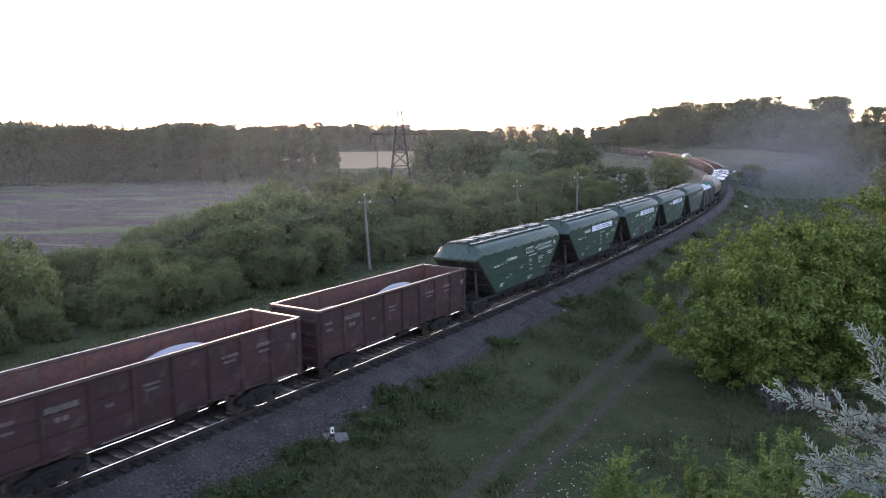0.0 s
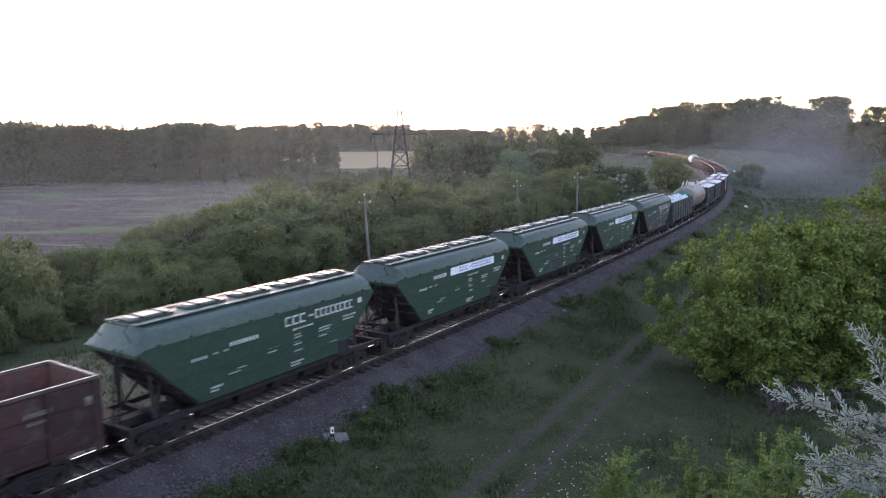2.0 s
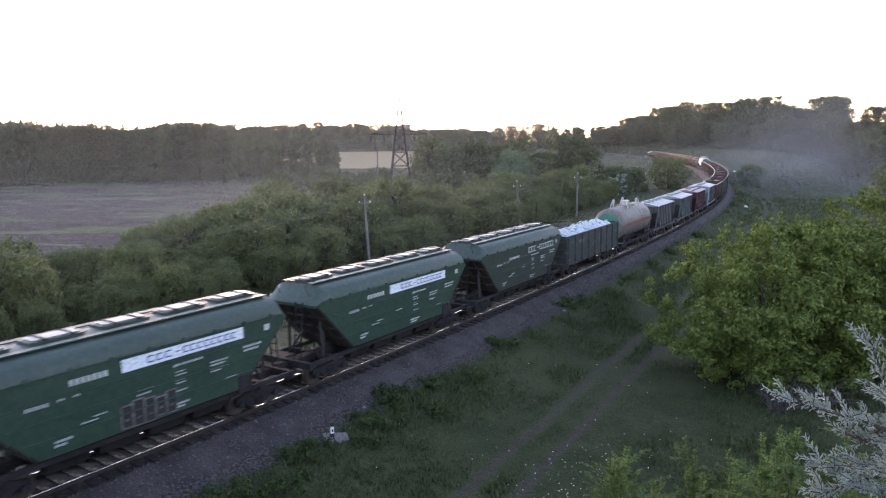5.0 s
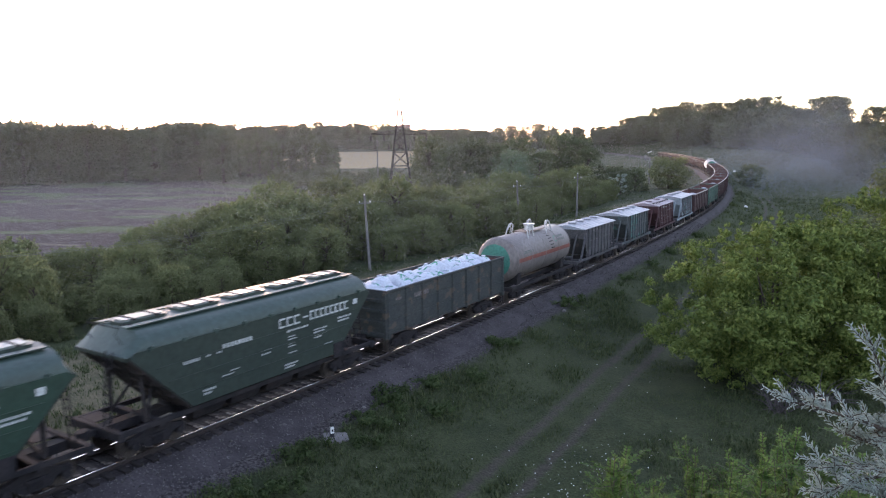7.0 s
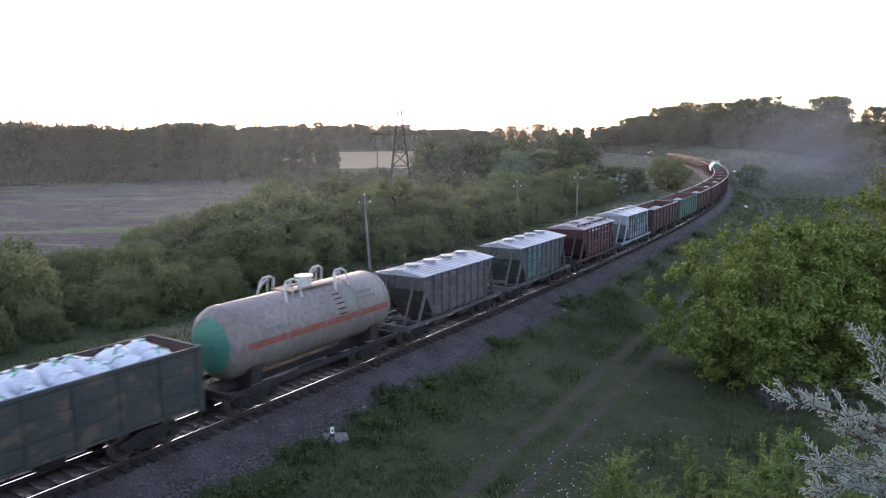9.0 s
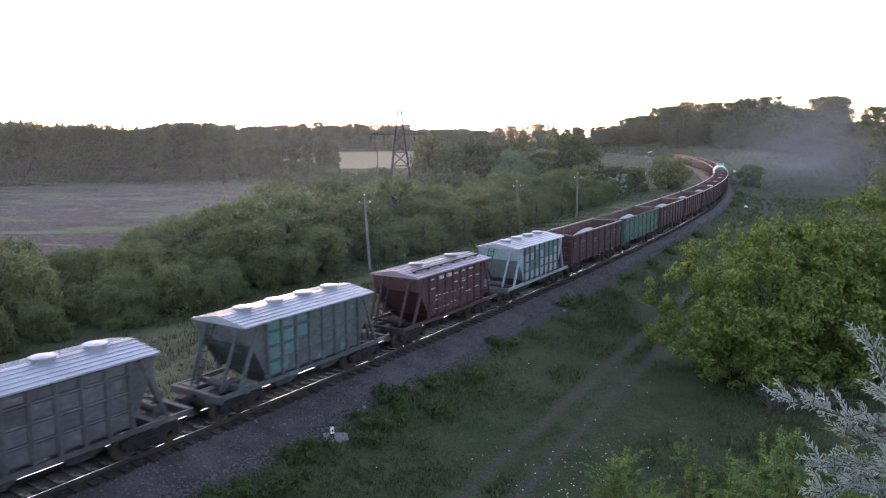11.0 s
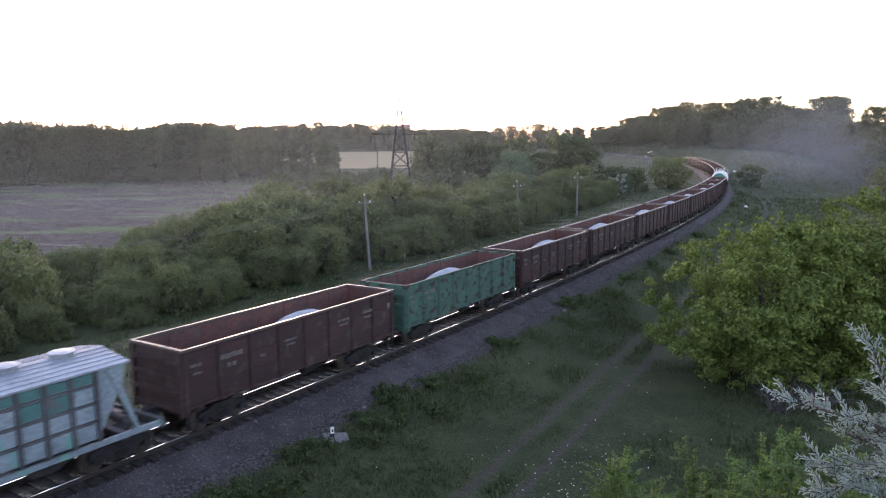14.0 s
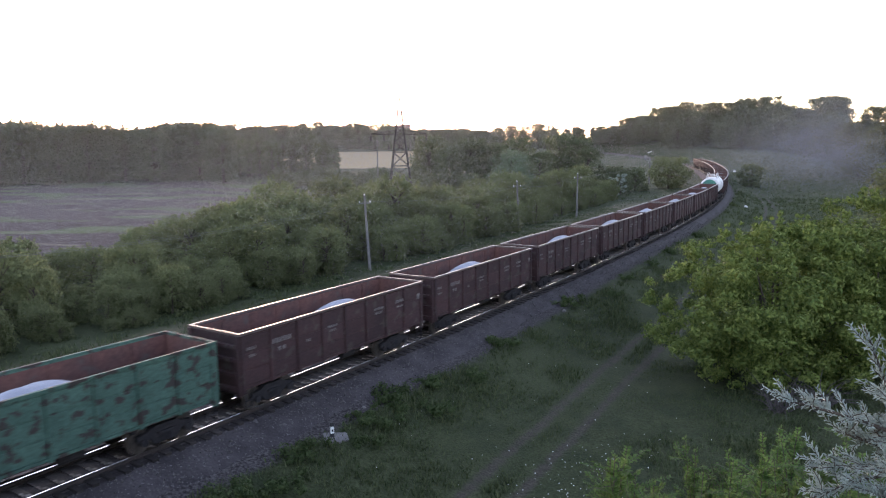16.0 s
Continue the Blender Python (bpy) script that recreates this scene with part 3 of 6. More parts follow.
def belt():
    rnd = random.Random(11)
    first = on_line(0, -24)
    protos, back = [], []
    for i in range(3):
        back.append(make_tree("shrub", "dusky green shrub deeper in the belt beside the railway", "shrub", "shrub belt along the railway", 27 + i, 5.4, 3.0, 0.04, 46, 4200, 0.30, BELT_LEAF, shell=0.15, order=0.45, tips=16, at=stand(*on_line(10 + 30 * i, -38).xy)))
    for i in range(5):
        protos.append(make_tree("shrub", "dense dusky green shrub in the belt beside the railway", "shrub", "shrub belt along the railway", 20 + i, 5.4, 3.0, 0.04, 52, 7500, 0.225, BELT_LEAF, shell=0.15, order=0.45, tips=16, at=stand(*on_line(-6 + 22 * i, -26 - 3 * (i % 2)).xy)))
    s = -34.0
    while s < 152:
        for d in (-23.5, -29, -35, -41, -47):
            if s > 112 and d < -36:
                continue
            dd, ss = d + rnd.uniform(-3.0, 2.5), s + rnd.uniform(-2.6, 2.6)
            p = on_line(ss, dd)
            if p.y < 8 or any((p.x - a) ** 2 + (p.y - b) ** 2 < 9 for a, b in POLES):
                continue
            sc = rnd.uniform(0.68, 1.12) * (0.82 if d == -23.5 else 1.0) * (1.12 if 35 < s < 80 and d < -30 else 1.0) * (0.62 if s < 18 else 0.76 if s < 40 else 0.9 if s < 48 else 1.0)
            copy_thing(rnd.choice(protos if d > -32 else back), stand(p.x, p.y, rnd.uniform(0, 360), sc * 1.08, rnd.uniform(0.85, 1.2)))
        for k in range(5):
            p = on_line(s + rnd.uniform(0, 5), rnd.uniform(-25.8, -20.6))
            if p.y > 8 and all((p.x - a) ** 2 + (p.y - b) ** 2 > 14 for a, b in POLES):
                copy_thing(rnd.choice(back), stand(p.x, p.y, rnd.uniform(0, 360), rnd.uniform(0.22, 0.58), rnd.uniform(0.7, 1.6)))
        s += 5.2


belt()


def groves():
    rnd = random.Random(12)
    tall = [make_tree("tree", "full dark green deciduous tree in the grove beyond the railway", "tree", "grove beyond the railway", 40 + i, 15, 6.0, 0.05, 46, 5000, 0.62, GROVE_LEAF, shell=0.3, order=0.7, at=stand(8 + 14 * i, 215 + 6 * i)) for i in range(3)]
    for k in range(20):
        x, y = rnd.uniform(-4, 44), rnd.uniform(196, 258)
        copy_thing(tall[k % 3], stand(x, y, rnd.uniform(0, 360), rnd.uniform(0.72, 1.0), rnd.uniform(0.85, 1.05)))
    make_tree("willow_tree", "pale grey-green willow tree before the dark grove", "tree", "", 50, 11.5, 5.2, 0.1, 34, 7500, 0.42, WILLOW_LEAF, slim=0.3, at=stand(15.5, 168))
    for k, (x, y, sc) in enumerate([(40, 172, 0.95), (47, 178, 0.85), (36, 165, 0.7), (33, 176, 0.8), (27, 180, 0.8), (-2, 176, 0.9), (6, 180, 0.85), (-15, 182, 0.8)]):
        make_tree("bush", "round dark green bush at the edge of the grove", "bush", "bushes before the grove", 60 + k, 7 * sc, 3.6 * sc, 0.06, 22, 3500, 0.4, GROVE_LEAF, at=stand(x, y))
    for k, (x, y, h) in enumerate([(37.5, 160, 4.6), (25.5, 150, 4.2), (41, 168, 5.0)]):
        make_tree("silver_shrub", "silvery oleaster shrub among darker bushes", "shrub", "", 75 + k, h, 1.5, 0.1, 14, 1500, 0.3, SILVER_FAR, slim=0.35, at=stand(x, y))
    low = make_tree("bush", "low green bush before the stubble field", "bush", "bushes before the stubble", 58, 4.6, 3.2, 0.04, 26, 2600, 0.4, GROVE_LEAF, shell=0.2, order=0.5, tips=6, at=stand(-38, 236))
    for k in range(24):
        a, r = rnd.uniform(-0.235, -0.075), rnd.uniform(196, 285)
        copy_thing(low, stand(r * math.sin(a), r * math.cos(a), rnd.uniform(0, 360), rnd.uniform(0.7, 1.15), rnd.uniform(0.8, 1.1)))
    make_tree("bush", "large round bush on the meadow inside the curve", "bush", "", 80, 8.2, 5.2, 0.05, 30, 6500, 0.42, BELT_LEAF, at=stand(57.0, 184))
    make_tree("bush", "lone grey-green bush on the meadow in the haze", "bush", "", 81, 6.5, 4.2, 0.05, 22, 3500, 0.42, GROVE_LEAF, at=stand(88.0, 208))


groves()


def forests():
    rnd = random.Random(13)
    protos = [make_tree("forest_tree", "tall dark tree at the edge of the far wood", "tree", "wood behind the ploughed field", 90 + i, 18, 6.6, 0.04, 58, 3600, 0.82, FOREST_LEAF, shell=0.2, order=0.5, tips=8, at=stand(-150 + 25 * i, 262 - 4 * i)) for i in range(4)]
    for a in np.arange(-0.70, -0.285, 0.0135):
        for r in (279, 291, 303):
            aa, rr = a + rnd.uniform(-0.008, 0.008), r + rnd.uniform(-5, 5)
            copy_thing(rnd.choice(protos), stand(rr * math.sin(aa), rr * math.cos(aa), rnd.uniform(0, 360), rnd.uniform(0.86, 1.11), rnd.uniform(0.98, 1.1)))
    slim = [make_tree("poplar", "slender backlit tree before the stubble field", "tree", "row of slender trees", 100 + i, 15, 3.6, 0.08, 30, 1900, 0.6, GROVE_LEAF, shell=0.2, order=0.5, at=stand(-88 + 12 * i, 318)) for i in range(3)]
    for k in range(46):
        a = rnd.uniform(-0.31, -0.125)
        copy_thing(slim[k % 3], stand(318 * math.sin(a), 318 * math.cos(a) + rnd.uniform(-14, 14), rnd.uniform(0, 360), rnd.uniform(0.62, 1.18) * (1.0 if a < -0.15 else 0.72), rnd.uniform(0.85, 1.1)))
    for a in np.arange(-0.36, 0.15, 0.0105):
        for r in (575, 640):
            aa, rr = a + rnd.uniform(-0.006, 0.006), r + rnd.uniform(-18, 18)
            copy_thing(rnd.choice(protos), stand(rr * math.sin(aa), rr * math.cos(aa), rnd.uniform(0, 360), (rnd.uniform(0.95, 1.15) if a < -0.06 else rnd.uniform(0.76, 0.94)), rnd.uniform(0.9, 1.05)))
    hill = [make_tree("hill_tree", "broad dark tree of the wood on the hill", "tree", "wood on the hill", 110 + i, 15.5, 7.8, 0.04, 60, 5200, 0.92, FOREST_LEAF, shell=0.12, order=0.7, at=stand(150 + 22 * i, 470 - 22 * i)) for i in range(4)]
    for a, n in [(x, 2 if x < 0.235 else 3) for x in np.arange(0.14, 0.50, 0.0120)]:
        we = float(np.interp(a, WOOD_A, WOOD_R))
        for j in range(n):
            rr, aa = we + 6 + 22 * j + rnd.uniform(-6, 6), a + rnd.uniform(-0.008, 0.008)
            low = float(np.interp(a, [0.14, 0.21, 0.28, 0.33], [0.72, 0.72, 0.92, 1.05]))
            copy_thing(rnd.choice(hill), stand(rr * math.sin(aa), rr * math.cos(aa), rnd.uniform(0, 360), low * rnd.uniform(0.8, 1.05), rnd.uniform(0.88, 1.06)))
    for a in np.arange(0.455, 0.72, 0.014):
        we = float(np.interp(a, WOOD_A, WOOD_R))
        for j in range(4):
            rr, aa = we + 2 + 13 * j + rnd.uniform(-5, 5), a + rnd.uniform(-0.01, 0.01)
            copy_thing(rnd.choice(hill), stand(rr * math.sin(aa), rr * math.cos(aa), rnd.uniform(0, 360), rnd.uniform(0.55, 0.8), rnd.uniform(0.85, 1.1)))


forests()


def clump_tree(name, label, seed, centre, radii, clumps, leaves, leaf, leaf_mat, shoots):
    """A wide many-stemmed crown of uneven clumps with upright shoots on its outline."""
    rng = np.random.default_rng(seed)
    cx, cy, cz = centre
    gz = ground_z(cx, cy)
    t = thing(name, label, "tree", at=Matrix.Translation((cx, cy, gz - 0.1)))
    mid = np.array([0, 0, cz - gz])
    cs, rs = [], []
    for i in range(clumps):
        u = rng.normal(size=3)
        u /= np.linalg.norm(u)
        k = rng.uniform(0.88, 1.0) * (1 + 0.20 * noise.noise(Vector(u * 2.2) + Vector((seed, 0, 0))) + 0.16 * noise.noise(Vector(u * 4.4) + Vector((0, seed, 0))))
        if i % 5 == 0:
            k *= 0.68
        cs.append(mid + u * k * np.array(radii))
        rs.append(rng.uniform(0.38, 0.72) if i % 5 else 1.3)
    for i in range(shoots):
        a, q = rng.uniform(0, 6.28), rng.uniform(0.1, 0.95)
        u = np.array([math.cos(a) * q, math.sin(a) * q, math.sqrt(1 - q * q)])
        p = mid + u * np.array(radii) * 0.97
        for j in range(3):
            cs.append(p + np.array([0, 0, 0.30 * j]) + rng.normal(0, 0.06, 3))
            rs.append(0.36 - 0.08 * j)
    cs = [np.array([c[0], c[1], max(c[2], 0.45)]) for c in cs]
    v, f = leaf_cloud(cs, rs, leaves, leaf, rng, flat=0.75, slim=0.5, shell=0.35, order=1.5)
    part("crown", fast_mesh("crown", v, f, leaf_mat), leaf_mat, t)
    wood = Shape()
    for i in range(16):
        c = Vector(cs[i * 3])
        b = Vector((rng.uniform(-1.2, 1.2) + c.x * 0.15, rng.uniform(-0.7, 0.7), -0.2))
        wood.tube([b, b.lerp(c, 0.5) + Vector((0, 0, 0.5)), c], [0.14, 0.09, 0.03], 6)
    part("trunk", wood, BARK, t)
    return t


def big_maples():
    clump_tree("maple_tree", "bushy box elder with dense fresh green leaves", 131, (19.3, 40.0, 1.6), (7.2, 5.5, 4.75), 430, 80000, 0.23, MAPLE_LEAF, 30)
    clump_tree("maple_tree", "taller box elder crowding its neighbour", 132, (25.0, 41.5, 2.6), (5.2, 5.0, 5.2), 270, 46000, 0.23, MAPLE_LEAF, 18)
    make_tree("oak_tree", "dark leafy oak at the valley's edge", "tree", "", 134, 11.5, 4.2, 0.1, 50, 9000, 0.32, GROVE_LEAF, at=stand(36.9, 58.5), shell=0.3)
    rng = random.Random(7)
    for x, y, sc in ((16.6, 34.6, 1.0), (18.8, 34.9, 1.1)):
        top = thing("dead_brush", "tangle of dead grey branches under the tree", "dead branches", at=stand(x, y, 0, sc))
        for k in range(46):
            a, l = rng.uniform(0, 6.28), rng.uniform(1.0, 2.6)
            p = Vector((rng.uniform(-0.5, 0.5), rng.uniform(-0.5, 0.5), 0.1))
            d = Vector((math.cos(a), math.sin(a), rng.uniform(0.2, 1.3))).normalized()
            pts = [p, p + d * l * 0.5 + Vector((0, 0, 0.15)), p + d * l + Vector((rng.uniform(-0.3, 0.3), rng.uniform(-0.3, 0.3), -0.15))]
            part("branch", Shape().tube(pts, [0.03, 0.018, 0.006], 4, False), DEADWOOD, top)


big_maples()


# ---- added motes imitate valley haze and glare; others make the drifting engine smoke ----
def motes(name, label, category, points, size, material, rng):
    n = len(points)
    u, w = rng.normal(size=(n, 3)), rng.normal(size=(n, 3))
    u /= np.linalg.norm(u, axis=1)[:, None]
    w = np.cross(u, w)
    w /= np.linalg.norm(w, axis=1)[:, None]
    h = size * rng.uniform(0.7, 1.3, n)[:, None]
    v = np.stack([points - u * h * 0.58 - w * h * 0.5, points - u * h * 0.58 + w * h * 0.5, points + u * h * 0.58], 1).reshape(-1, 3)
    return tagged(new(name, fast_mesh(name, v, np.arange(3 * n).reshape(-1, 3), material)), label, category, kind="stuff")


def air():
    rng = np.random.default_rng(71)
    # The near set is added to pale the shrub belt like sun glare.
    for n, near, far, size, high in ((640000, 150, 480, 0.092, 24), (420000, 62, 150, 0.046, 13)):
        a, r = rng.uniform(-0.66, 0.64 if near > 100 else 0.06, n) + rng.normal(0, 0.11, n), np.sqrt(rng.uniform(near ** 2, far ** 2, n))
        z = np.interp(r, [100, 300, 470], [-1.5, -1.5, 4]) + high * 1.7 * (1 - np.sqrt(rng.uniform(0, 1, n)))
        motes("valley_dust", "pale motes standing in for evening haze and glare over the valley", "dust haze", np.stack([r * np.sin(a), r * np.cos(a), z], 1), size, HAZE, rng)
    blobs = [((100, 232, 4), (10, 20, 4), 30000), ((126, 262, 9), (15, 22, 7), 60000), ((146, 285, 16), (17, 20, 8), 60000), ((172, 290, 14), (24, 20, 9), 70000), ((150, 250, 3), (28, 26, 5), 80000), ((112, 195, 2), (22, 26, 4), 70000), ((84, 150, 1), (16, 22, 3), 50000)]
    pts = np.concatenate([rng.normal(c, s, (k, 3)) for c, s, k in blobs])
    pts += 5 * np.stack([np.sin(pts[:, 2] * 0.3 + pts[:, 1] * 0.1), np.cos(pts[:, 0] * 0.14), 0.5 * np.sin(pts[:, 0] * 0.21 + pts[:, 1] * 0.08)], 1)
    return motes("smoke", "grey-blue engine smoke drifting over the meadow", "smoke", pts, 0.088, SMOKE, rng)


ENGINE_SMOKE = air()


# ---- poles, wires and the pylon ----
def sag(a, b, drop, n=10):
    a, b = Vector(a), Vector(b)
    return [a.lerp(b, i / n) - Vector((0, 0, drop * 4 * (i / n) * (1 - i / n))) for i in range(n + 1)]


def utility_pole(x, y, height, lean, radius=0.13):
    t = thing("utility_pole", "slim grey concrete utility pole at the shrubs' edge", "utility pole", "poles along the railway", at=Matrix.Translation((x, y, ground_z(x, y) - 0.2)) @ pose(0, 0, 0, 0, lean, 0))
    part("shaft", Shape().tube([(0, 0, 0), (0, 0, height * 0.5), (0, 0, height)], [radius * 1.2, radius, radius * 0.75], 10), CONCRETE, t)
    arm = part("crossarm", Shape().bar((-0.55, 0, height - 0.75), (0.55, 0, height - 0.75), 0.09), CONCRETE, t)
    for dx in (-0.5, 0.5):
        part("insulator", Shape().tube([(dx, 0, height - 0.72), (dx, 0, height - 0.6), (dx, 0, height - 0.52)], [0.03, 0.06, 0.03], 8), MARK_WHITE, arm)
    part("cap", Shape().tube([(0, 0, height), (0, 0, height + 0.14)], [0.06, 0.04], 8), MARK_WHITE, t)
    return t.matrix_basis @ Vector((0, 0, height - 0.55))


def power_lines():
    heads = [Vector((-24.6, 35.0, 5.3)), utility_pole(-7.09, 69.59, 7.5, -3.0), utility_pole(10.9, 103.9, 6.9, -2.5), utility_pole(21.8, 118.1, 7.2, 0.5)]
    utility_pole(-24.6, 35.0, 6.8, 0)
    far = [utility_pole(58.0, 205.0, 7.0, 0), utility_pole(112.0, 330.0, 8.0, 0), utility_pole(102.0, 400.0, 8.0, 0)]
    heads += far[:1]
    for a, b in zip(heads[:-1], heads[1:]):
        for k in (-0.5, 0.5):
            t = thing("overhead_wire", "thin sagging overhead wire between two poles", "wire", "wires between the poles")
            part("strand", Shape().tube(sag(a + Vector((k, 0, 0)), b + Vector((k, 0, 0)), 0.7), 0.009, 4), WIRE, t)
    for x, y, h in ((-15.2, 172, 14.0), (-9.5, 400, 17), (-18, 410, 16), (-27, 420, 15), (-13, 380, 14)):
        utility_pole(x, y, h, 0, 0.16)


power_lines()


def pylon():
    base = Vector((-10.57, 184.0, ground_z(-10.57, 184.0) - 0.3))
    wide = 1.16
    t = thing("pylon", "dark steel lattice power pylon with red-white mast tip", "pylon", at=Matrix.Translation(base))
    levels = [(0.0, 2.6), (4.2, 2.15), (8.0, 1.75), (11.4, 1.4), (14.0, 1.15), (15.9, 1.0), (17.6, 0.85), (19.2, 0.72), (20.7, 0.6), (21.6, 0.52)]
    levels = [(z, w * (wide if z < 15 else 1.0)) for z, w in levels]
    corners = [(-1, -1), (1, -1), (1, 1), (-1, 1)]
    for cx, cy in corners:
        part("leg", Shape().tube([(cx * w, cy * w, z) for z, w in levels], 0.21, 4), PYLON_STEEL, t)
    for (z0, w0), (z1, w1) in zip(levels[:-1], levels[1:]):
        lat = Shape()
        for i in range(4):
            a, b = corners[i], corners[(i + 1) % 4]
            lat.bar((a[0] * w0, a[1] * w0, z0), (b[0] * w1, b[1] * w1, z1), 0.15)
            lat.bar((b[0] * w0, b[1] * w0, z0), (a[0] * w1, a[1] * w1, z1), 0.15)
            lat.bar((a[0] * w1, a[1] * w1, z1), (b[0] * w1, b[1] * w1, z1), 0.15)
        part("lattice", lat, PYLON_STEEL, t)
    mast = Shape().bar((0.5, 0.5, 21.6), (0, 0, 25.0), 0.2).bar((-0.5, -0.5, 21.6), (0, 0, 25.0), 0.2).bar((0.5, -0.5, 21.6), (0, 0, 25.0), 0.2).bar((-0.5, 0.5, 21.6), (0, 0, 25.0), 0.2).bar((-0.3, -0.3, 23.2), (0.3, 0.3, 23.2), 0.15).bar((-0.3, 0.3, 23.2), (0.3, -0.3, 23.2), 0.15)
    part("mast", mast, PYLON_STEEL, t)
    part("mast_tip", Shape().bar((0, 0, 24.7), (0, 0, 28.0), 0.3).bar((-0.25, 0, 25.6), (0.25, 0, 26.6), 0.07).bar((0.25, 0, 25.6), (-0.25, 0, 26.6), 0.07), PYLON_RED, t, "red painted tip")
    for sg, reach, z in ((-1, 7.2, 15.8), (1, 6.6, 15.8), (1, 4.6, 21.2)):
        arm = Shape()
        for y in (-0.5, 0.5):
            arm.bar((sg * 0.6, y, z), (sg * reach, 0, z + 0.15), 0.22)
            arm.bar((sg * 0.6, y, z + 1.1), (sg * reach, 0, z + 0.2), 0.18)
        for k in range(1, 5):
            q = k / 5
            arm.bar((sg * (0.6 + (reach - 0.6) * q), 0.5 * (1 - q), z), (sg * (0.6 + (reach - 0.6) * (q - 0.12)), 0.5 * (1 - q), z + 1.05 * (1 - q)), 0.13)
        a = part("crossarm", arm, PYLON_STEEL, t)
        for x in (reach, reach * 0.55):
            part("insulator", Shape().tube([(sg * x, 0, z), (sg * x, 0, z - 0.3), (sg * x, 0, z - 1.5)], [0.08, 0.2, 0.2], 8), PYLON_STEEL, a)
    for dx, z in ((-7.2, 14.3), (6.6, 14.3), (4.6, 19.7)):
        for far, nm in (((-150, 330, 14 + z), 0), ((60, 420, 16 + z), 1)):
            w = thing("power_cable", "thin power cable hung from the pylon", "wire", "cables of the pylon")
            part("strand", Shape().tube(sag(base + Vector((dx, 0, z)), Vector(far) + Vector((dx, 0, 0)), 5.0, 14), 0.02, 4), WIRE, w)


pylon()


# ---- small things beside the track ----
def trackside():
    x, y = -4.53, 28.31
    z = ground_z(x, y)
    up = Vector((ground_z(x - 0.6, y) - ground_z(x + 0.6, y), ground_z(x, y - 0.6) - ground_z(x, y + 0.6), 1.2)).normalized()
    lie = Vector((0, 0, 1)).rotation_difference(up).to_matrix().to_4x4()
    slab = thing("concrete_slab", "cracked pale concrete slab in the grass", "slab", at=Matrix.Translation((x, y, z + 0.02)) @ lie @ pose(0, 0, 0, 0, 0, 20))
    part("slab", Shape().box(-0.40, 0.28, -0.36, 0.30, -0.12, 0.05, chamfer=0.05).box(-0.1, 0.62, -0.2, 0.34, -0.12, 0.03, chamfer=0.04), CONCRETE, slab)
    post = thing("marker_post", "small white marker post with a black top on a slab", "marker post", at=pose(x - 0.05, y, z + 0.06, 0, 0, 25))
    part("shaft", Shape().box(-0.07, 0.07, -0.07, 0.07, 0, 0.46, chamfer=0.012), MARK_WHITE, post)
    part("top", Shape().box(-0.075, 0.075, -0.075, 0.075, 0.46, 0.62, chamfer=0.015), MARK_BLACK, post, "black top")
    part("number_bar", Shape().box(-0.04, 0.04, -0.077, -0.068, 0.24, 0.34), MARK_BLACK, post)
    part("foot", Shape().box(-0.08, 0.08, -0.08, 0.08, 0, 0.17, chamfer=0.02), MARK_BLACK, post)
    for x, y, sz in ((56.15, 134.47, 0.32), (117.2, 293.4, 0.6), (-3.6, 31.3, 0.10), (8.5, 50.0, 0.14), (9.0, 30.2, 0.09)):
        rng = random.Random(int(x * 10))
        rock = Shape()
        rings = [[(math.cos(a) * r * rng.uniform(0.8, 1.15), math.sin(a) * r * rng.uniform(0.8, 1.15), h) for a in [k * 0.8976 for k in range(7)]] for h, r in ((-0.3, 0.9), (0.3, 1.0), (0.8, 0.75), (1.0, 0.3))]
        rock.loft([[(a * sz, b * sz, c * sz) for a, b, c in r] for r in rings])
        tagged(new("pale_stone", rock.mesh("pale_stone", MARK_WHITE if sz > 0.3 else CONCRETE)), "whitewashed stone lying in the meadow", "stone").matrix_basis = pose(x, y, ground_z(x, y))
    sg = thing("track_signal", "grey trackside signal with a white arm far along the line", "signal", at=Matrix.Translation(on_line(408, -4.2, -0.9)))
    part("mast", Shape().tube([(0, 0, 0), (0, 0, 4.2)], 0.14, 8), CONCRETE, sg)
    part("arm", Shape().bar((-0.2, 0, 3.9), (1.9, 0, 4.5), 0.3, 0.35), MARK_WHITE, sg, "white arm")
    part("cabinet", Shape().box(-1.9, -0.7, -0.5, 0.5, 0, 2.4, chamfer=0.1).box(-2.0, -0.6, -0.6, 0.6, 2.4, 2.55), CONCRETE, sg)
    for s, d in ((430, -6), (254, 10.3)):
        p = on_line(s, d)
        st = thing("stake", "thin pale stake in the meadow", "stake", at=pose(p.x, p.y, ground_z(p.x, p.y)))
        part("stick", Shape().tube([(0, 0, -0.2), (0, 0, 2.6)], 0.10, 6), CONCRETE, st)


trackside()


